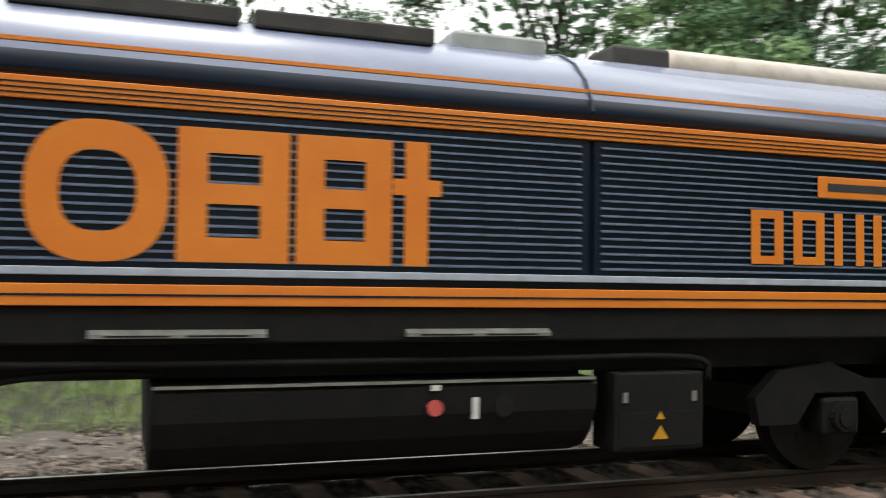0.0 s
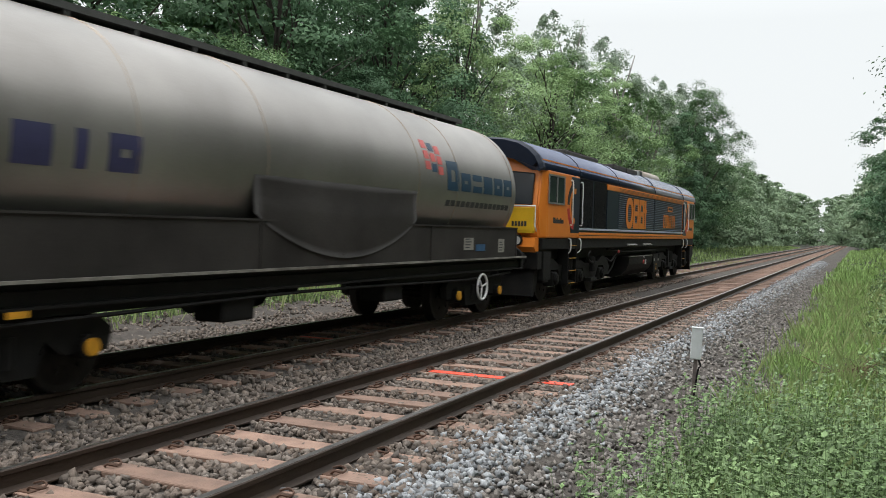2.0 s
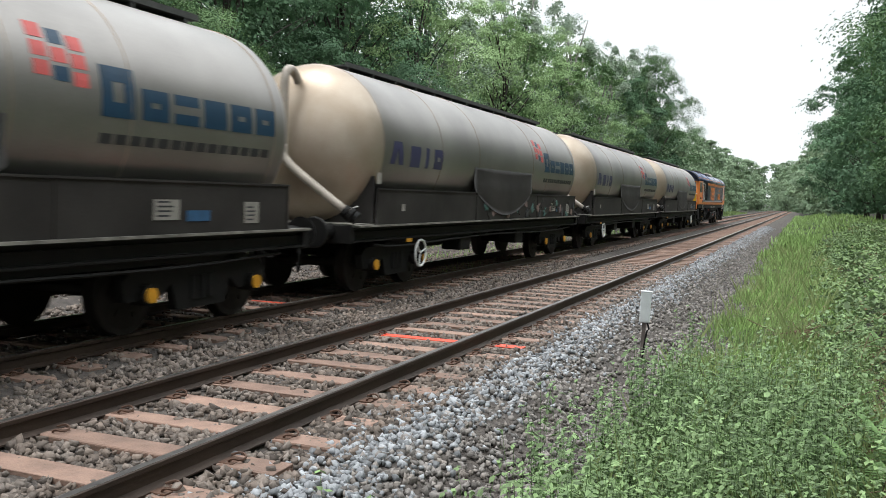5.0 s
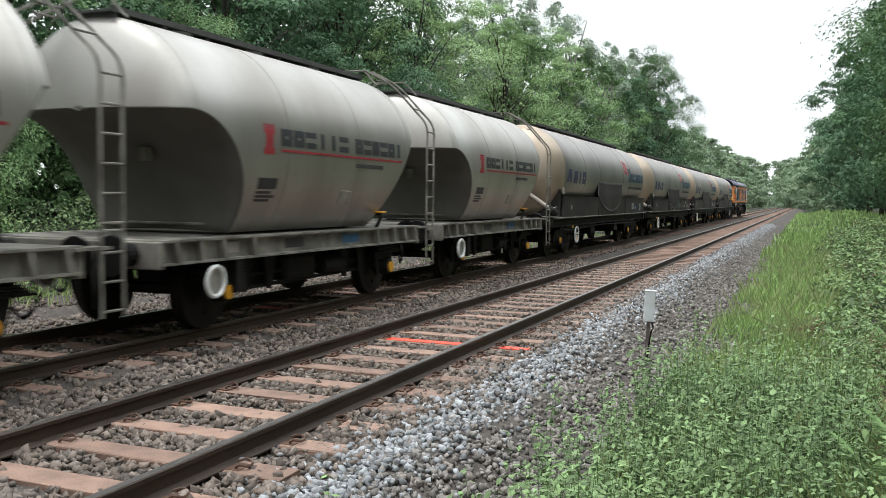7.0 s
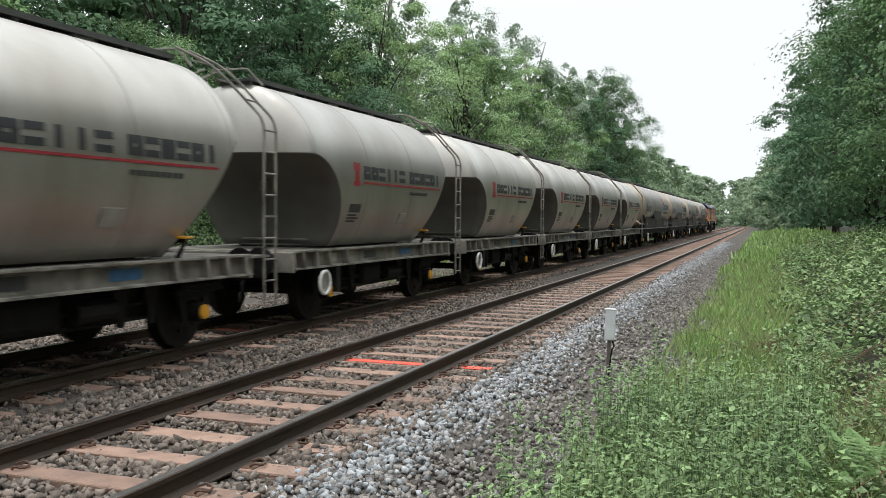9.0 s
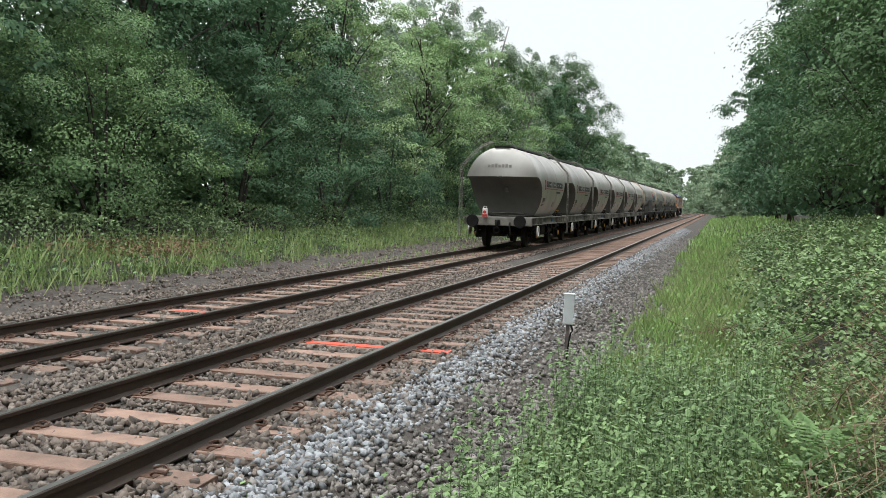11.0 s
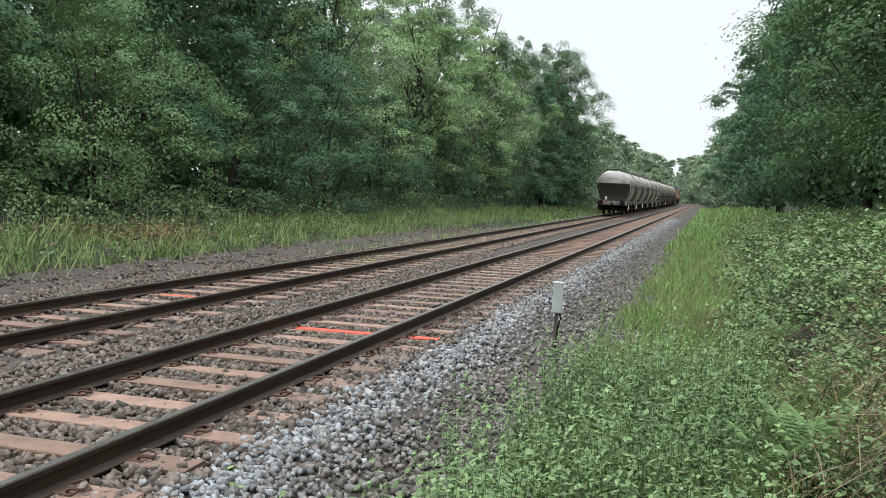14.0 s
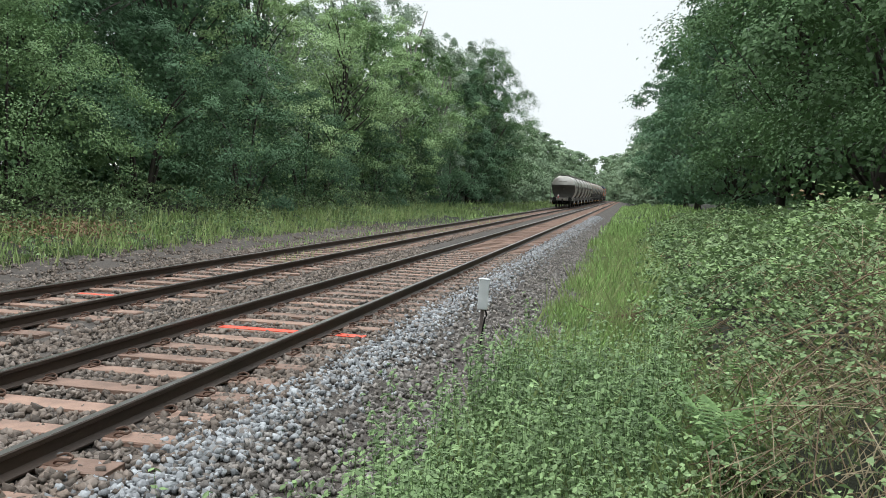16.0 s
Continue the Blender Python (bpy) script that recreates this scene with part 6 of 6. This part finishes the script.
grass("verge_grass", 21, "bright green grass along the cess", M["grass"], 62000, -1.38, 0.9, 3.2, 60, 0.22, 0.005, 1.7, 0.5)
grass("verge_straw", 25, "pale seeding grass stems in the verge", M["drygrass"], 6500, -1.4, 0.9, 3.4, 40, 0.46, 0.0025, 1.7, 0.6)
grass("far_bank_grass", 22, "tall pale grass on the bank behind the far track", M["bankgrass"], 46000, -16.0, -12.2, -2, 75, 0.20, 0.006, 1.3)
grass("far_bank_fresh_grass", 20, "fresh green tufts on the far bank", M["grass"], 7000, -15.6, -12.4, 4, 70, 0.26, 0.006, 1.3)
grass("far_bank_dry_grass", 19, "dry seeding stems on the far bank", M["drygrass"], 9000, -16.2, -11.8, 0, 70, 0.45, 0.006, 1.3)
grass("far_verge_grass", 26, "green grass along the distant verge", M["grass"], 12000, -1.5, 5.0, 34, 170, 0.32, 0.018, 1.3)
grass("distant_bank_grass", 27, "grass on the distant bank beside the far track", M["bankgrass"], 9000, -15.8, -10.6, 60, 190, 0.34, 0.02, 1.2)
grass("thicket_grass", 28, "long grass growing through the brambles", M["drygrass"], 2200, 0.1, 2.6, 2.5, 9, 0.45, 0.004, 1.0)
grass("path_grass", 29, "trodden grass beside the line", M["bankgrass"], 12000, -1.5, 6.0, -12, 3.4, 0.16, 0.012, 1.0)
grass("track_weeds", 23, "thin weeds growing between the far rails", M["drygrass"], 1500, -8.3, -7.0, 19, 70, 0.13, 0.006, 1.2)
grass("track_edge_weeds", 24, "weeds along the edge of the far track", M["grass"], 2500, -11.6, -8.6, 24, 90, 0.15, 0.008, 1.2)


def nettle_patch():
    """Upright stems with pairs of toothed leaves up them."""
    rng = np.random.default_rng(31)
    quads, stems = [], []
    n = 1350
    ys = 3.0 + 6.2 * rng.uniform(0, 1, n) ** 1.3
    xs = rng.uniform(-1.0, 1.0, n) * 0.85 - 0.72 + (ys - 3) * 0.08
    for x, y in zip(xs, ys):
        h = rng.uniform(0.35, 0.8) + 0.28 * (math.sin(x * 5.1) * math.sin(y * 2.3 + x) > 0.35)
        z = float(ground_z(x, y))
        bendv = rng.normal(size=2) * 0.10
        for k in range(12):
            f = 0.15 + 0.85 * k / 11
            c = np.array((x + bendv[0] * f * f, y + bendv[1] * f * f, z + h * f))
            for s in range(2 + (k > 4)):
                az = k * 1.57 + s * math.pi + rng.uniform(-0.4, 0.4)
                d = np.array((math.cos(az), math.sin(az), rng.uniform(-0.75, 0.15)))
                L = (0.057 * (1.25 - 0.55 * f)) * rng.uniform(0.7, 1.3)
                w = np.array((-d[1], d[0], rng.uniform(-0.3, 0.3))) * L * 0.27
                tip = c + d * L
                quads.append([c, c + d * L * 0.4 + w, tip, c + d * L * 0.4 - w])
        t = np.array((x + bendv[0], y + bendv[1], z + h))
        b = np.array((x, y, z - 0.03))
        stems.append([b + (0.0022, 0, 0), b - (0.0022, 0, 0), t - (0.001, 0, 0), t + (0.001, 0, 0)])
        stems.append([b + (0, 0.0022, 0), b - (0, 0.0022, 0), t - (0, 0.001, 0), t + (0, 0.001, 0)])
    return tagged(new("nettle_patch", raw_mesh("nettle_patch", np.array(quads + stems), 4, M["nettle"])), "dense green nettles beside the cess", "nettles", kind="stuff")


nettle_patch()


def bramble_height(x, y):
    """The top of the bramble thicket over the near bank."""
    edge = 0.12 + 0.2 * np.sin(y * 0.9) + 0.12 * np.sin(y * 2.3)
    k = np.clip((x - edge) / 1.3, 0, 1)
    return k * (0.92 + 0.36 * np.sin(x * 2.1 + y * 1.1) * np.sin(1.7 * y - 0.8 * x) + 0.22 * np.sin(y * 2.7 - x) + 0.15 * np.sin(5.1 * x + 3.3 * y)) * (1 - 0.75 * np.exp(-((x - 0.65) ** 2 + (y - 6.0) ** 2) / 0.4)) * np.clip((x - edge) * 0.9 + 0.55, 0.3, 1.15) * np.interp(y, [9, 16, 30], [1.0, 0.72, 0.45])


def brambles(name, seed, n, per, leaf, material, label, deep):
    """Arching sprays of leaves mounded over the bank, with dark gaps between them."""
    rng = np.random.default_rng(seed)
    ys = 2.6 + 42 * rng.uniform(0, 1, n) ** 1.8
    xs = (1.0 + 0.34 * np.minimum(ys, 14)) * rng.uniform(0, 1, n) ** 0.8
    H = bramble_height(xs, ys)
    keep = (H > 0.06) & (np.sin(xs * 4.3 + 1.3 * np.sin(ys * 1.7)) * np.sin(ys * 2.9 + xs) + rng.uniform(-0.5, 0.9, n) > 0.0)
    keep &= (rng.uniform(0, 1, n) > 0.72 * np.exp(-((xs - 1.35) ** 2 / 0.35 + (ys - 4.8) ** 2 / 2.2)))
    xs, ys, H = xs[keep], ys[keep], H[keep]
    m = len(xs)
    z = ground_z(xs, ys) + H * (1 - deep * rng.uniform(0, 1, m) ** 1.6)
    far = np.clip(ys / 9, 0.75, 1.7)
    L = 0.34 * np.sqrt(far) * rng.uniform(0.6, 1.4, m)
    az = rng.uniform(0, math.tau, m)
    o = np.stack([np.cos(az), np.sin(az), rng.uniform(-0.15, 0.45, m)], 1)
    l = np.stack([-np.sin(az), np.cos(az), np.zeros(m)], 1)
    u = rng.uniform(-1, 1, (m, per, 1))
    C = np.stack([xs, ys, z], 1)[:, None] + o[:, None] * u * L[:, None, None] + l[:, None] * rng.normal(size=(m, per, 1)) * 0.28 * L[:, None, None]
    C[:, :, 2] += rng.normal(size=(m, per)) * 0.06 * L[:, None] - 0.4 * L[:, None] * u[:, :, 0] ** 2
    size = np.repeat(far, per)[:, None, None] * rng.uniform(0.6, 1.5, (m * per, 1, 1))
    C = C.reshape(-1, 3)
    Q = leaves(rng, C, leaf, leaf * 0.68, 0.2, np.tile((0.0, 0.0, 0.8), (len(C), 1)))
    Q = C[:, None] + (Q - C[:, None]) * size
    return tagged(new(name, raw_mesh(name, Q, 4, material)), label, "brambles", kind="stuff")


brambles("bramble_thicket", 41, 7600, 24, 0.050, M["bramble"], "tangled bramble thicket on the near bank", 0.7)
brambles("bramble_shoots", 43, 2300, 16, 0.050, M["fresh"], "fresh green bramble shoots over the thicket", 0.15)
brambles("dead_bramble_leaves", 44, 900, 14, 0.036, M["deadleaf"], "dead brown leaves caught in the brambles", 0.8)


def far_brambles():
    rng = np.random.default_rng(42)
    n = 34000
    ys = 5 + 62 * rng.uniform(0, 1, n) ** 1.3
    xs = rng.uniform(-18.2, -14.0, n)
    H = np.clip((-14.7 + 0.6 * np.sin(ys * 0.6) + 0.35 * np.sin(ys * 1.9) - xs) / 0.8, 0, 1) * (0.75 + 0.3 * np.sin(ys * 1.1) + 0.15 * np.sin(3 * ys + xs))
    on = H > 0.03
    xs, ys, H = xs[on], ys[on], H[on]
    n = len(xs)
    z = ground_z(xs, ys) + np.clip(H, 0, 2) * (1 - 0.8 * rng.uniform(0, 1, n) ** 2)
    Q = leaves(rng, np.stack([xs, ys, z], 1), 0.10, 0.065, 0.6)
    return tagged(new("far_undergrowth", raw_mesh("far_undergrowth", Q, 4, M["bramble"])), "low leafy undergrowth at the foot of the far wood", "undergrowth", kind="stuff")


far_brambles()


def canes():
    rng = np.random.default_rng(51)
    bm = bmesh.new()
    for _ in range(560):
        y = 3.0 + 9 * rng.uniform() ** 1.4
        x = 0.35 + rng.uniform(0, 1.0 + 0.25 * y)
        z = float(ground_z(x, y) + bramble_height(x, y) * rng.uniform(0.4, 1.0))
        a, L = rng.uniform(0, math.tau), rng.uniform(0.4, 1.1)
        dx, dy = math.cos(a) * L / 2, math.sin(a) * L / 2
        tube(bm, bend([(x - dx, y - dy, z - 0.15), (x, y, z + rng.uniform(0.0, 0.14)), (x + dx, y + dy, z - 0.2)], 3), 0.0035, 4)
    return tagged(new("bramble_canes", mesh_of(bm, "bramble_canes", M["cane"])), "dry brown bramble canes arching out of the thicket", "canes", kind="stuff")


canes()


def fern(seed, label):
    """Arching fronds of paired leaflets round a crown."""
    rng = np.random.default_rng(seed)
    root = tagged(new("fern"), label, "fern", "ferns by the brambles")
    for k in range(9):
        az = k * 0.7 + rng.uniform(-0.2, 0.2)
        L = rng.uniform(0.6, 0.92)
        quads = []
        for j in range(26):
            f = j / 25
            r, z = L * f * (0.14 + 0.30 * f), L * (1.25 * f - 0.33 * f * f * f)
            c = np.array((math.cos(az) * r, math.sin(az) * r, z))
            along = np.array((math.cos(az), math.sin(az), 0.4 - f))
            side = np.array((-math.sin(az), math.cos(az), -0.12))
            w = 0.17 * L * math.sin(math.pi * min(1, 0.12 + f * 0.9)) + 0.008
            for s in (1, -1):
                e = c + side * s * w + along * w * 0.25
                quads.append([c - along * 0.012, c + along * 0.012, e + along * 0.004, e - along * 0.006])
            c2 = c + along * L / 25
            quads.append([c - side * 0.003, c + side * 0.003, c2 + side * 0.002, c2 - side * 0.002])
        ob = new("frond", raw_mesh("frond", np.array(quads), 4, M["fern"]))
        ob.parent = root
    return root


plant(fern(61, "bright green fern with arching fronds among the brambles"), [(0.66, 5.95, 0, 1.05), (0.45, 5.85, 70, 0.8), (1.7, 9.6, 200, 0.9), (0.9, 11.0, 30, 0.8)])
plant(bush("leafy_weed", 71, 0.4, 0.24, 34, 26, 0.05, M["grass"], "low bright green leafy weed on the stones", "weed", 20), [(-2.05, 3.9, 0, 0.9), (-1.8, 3.75, 90, 0.8), (-2.25, 3.55, 200, 0.7)])


def straw():
    """Dry stalks lying and leaning at the foot of the thicket."""
    rng = np.random.default_rng(52)
    bm = bmesh.new()
    for _ in range(950):
        y = 2.7 + 6.0 * rng.uniform() ** 1.2
        x = 0.45 + rng.uniform(0, 0.5 + 0.28 * y)
        z = float(ground_z(x, y) + bramble_height(x, y) * rng.uniform(0.1, 0.95))
        a, L = rng.uniform(0, math.tau), rng.uniform(0.2, 0.6)
        dx, dy, dz = math.cos(a) * L / 2, math.sin(a) * L / 2, rng.uniform(-0.15, 0.22)
        tube(bm, [(x - dx, y - dy, z - dz), (x, y, z + rng.uniform(0, 0.05)), (x + dx, y + dy, z + dz)], 0.0028, 3)
    return tagged(new("dry_straw", mesh_of(bm, "dry_straw", M["straw"])), "pale dry stalks tangled at the foot of the brambles", "straw", kind="stuff")


straw()


def dead_twigs():
    rng = np.random.default_rng(53)
    root = tagged(new("twig_heap"), "heap of dead brown twigs at the edge of the brambles", "twigs")
    bm = bmesh.new()
    for _ in range(46):
        p = rng.normal(size=3) * np.array((0.16, 0.2, 0.08)) + np.array((0, 0, 0.2))
        d = rng.normal(size=3) * 0.22
        d[2] *= 0.5
        tube(bm, [p - d, p + rng.normal(size=3) * 0.03, p + d], [0.006, 0.005, 0.003], 4)
    tagged(part("twig_tangle", bm, M["cane"], root), kind="stuff")
    root.matrix_world = pose(0.1, 13.4, float(ground_z(0.1, 13.4)))


dead_twigs()


def leaf_litter():
    """A patch of fallen brown leaves and cut stems on the far bank."""
    rng = np.random.default_rng(54)
    n = 1500
    xs, ys = -14.6 + rng.normal(size=n) * 0.75, 21.0 + rng.normal(size=n) * 1.6
    z = ground_z(xs, ys) + rng.uniform(0.02, 0.28, n)
    Q = leaves(rng, np.stack([xs, ys, z], 1), 0.11, 0.06, 0.8)
    return tagged(new("leaf_litter", raw_mesh("leaf_litter", Q, 4, M["deadleaf"])), "patch of dead brown leaves on the far bank", "leaf litter", kind="stuff")


leaf_litter()


def bank_weeds():
    """Leafy weeds in patches through the grass of the far bank."""
    rng = np.random.default_rng(55)
    n = 26000
    ys, xs = 3 + 70 * rng.uniform(0, 1, n) ** 1.3, rng.uniform(-15.8, -12.1, n)
    patch = np.sin(xs * 1.9 + 1.4 * np.sin(ys * 0.7)) * np.sin(ys * 1.1 - xs * 0.6) + 0.4 * np.sin(ys * 3.1 + xs * 2.2)
    on = patch > rng.uniform(-0.1, 0.7, n)
    xs, ys, patch = xs[on], ys[on], patch[on]
    z = ground_z(xs, ys) + rng.uniform(0.02, 1.0, len(xs)) * (0.15 + 0.38 * np.clip(patch, 0, 1))
    Q = leaves(rng, np.stack([xs, ys, z], 1), 0.10, 0.05, 0.5)
    return tagged(new("bank_weeds", raw_mesh("bank_weeds", Q, 4, M["nettle"])), "patches of leafy green weeds in the grass of the far bank", "weeds", kind="stuff")


bank_weeds()

# ---- motion ----
def run(t):
    """Metres that the train has gone by t seconds: it gains a little speed."""
    return 3.49 + 13.64 * t + 0.035 * max(0.0, t - 3.0) ** 2


def motions():
    for ob, at, wheels in TRAIN:
        walk(ob, [(t * 0.5, pose(FAR_TRACK, at + run(t * 0.5), 0)) for t in range(33)])
        for wheel, r in wheels:
            x, y, z = wheel.location
            walk(wheel, [(k / 30, pose(x, y, z, -math.degrees(run(k / 30) / r) % 360)) for k in range(481)])


motions()
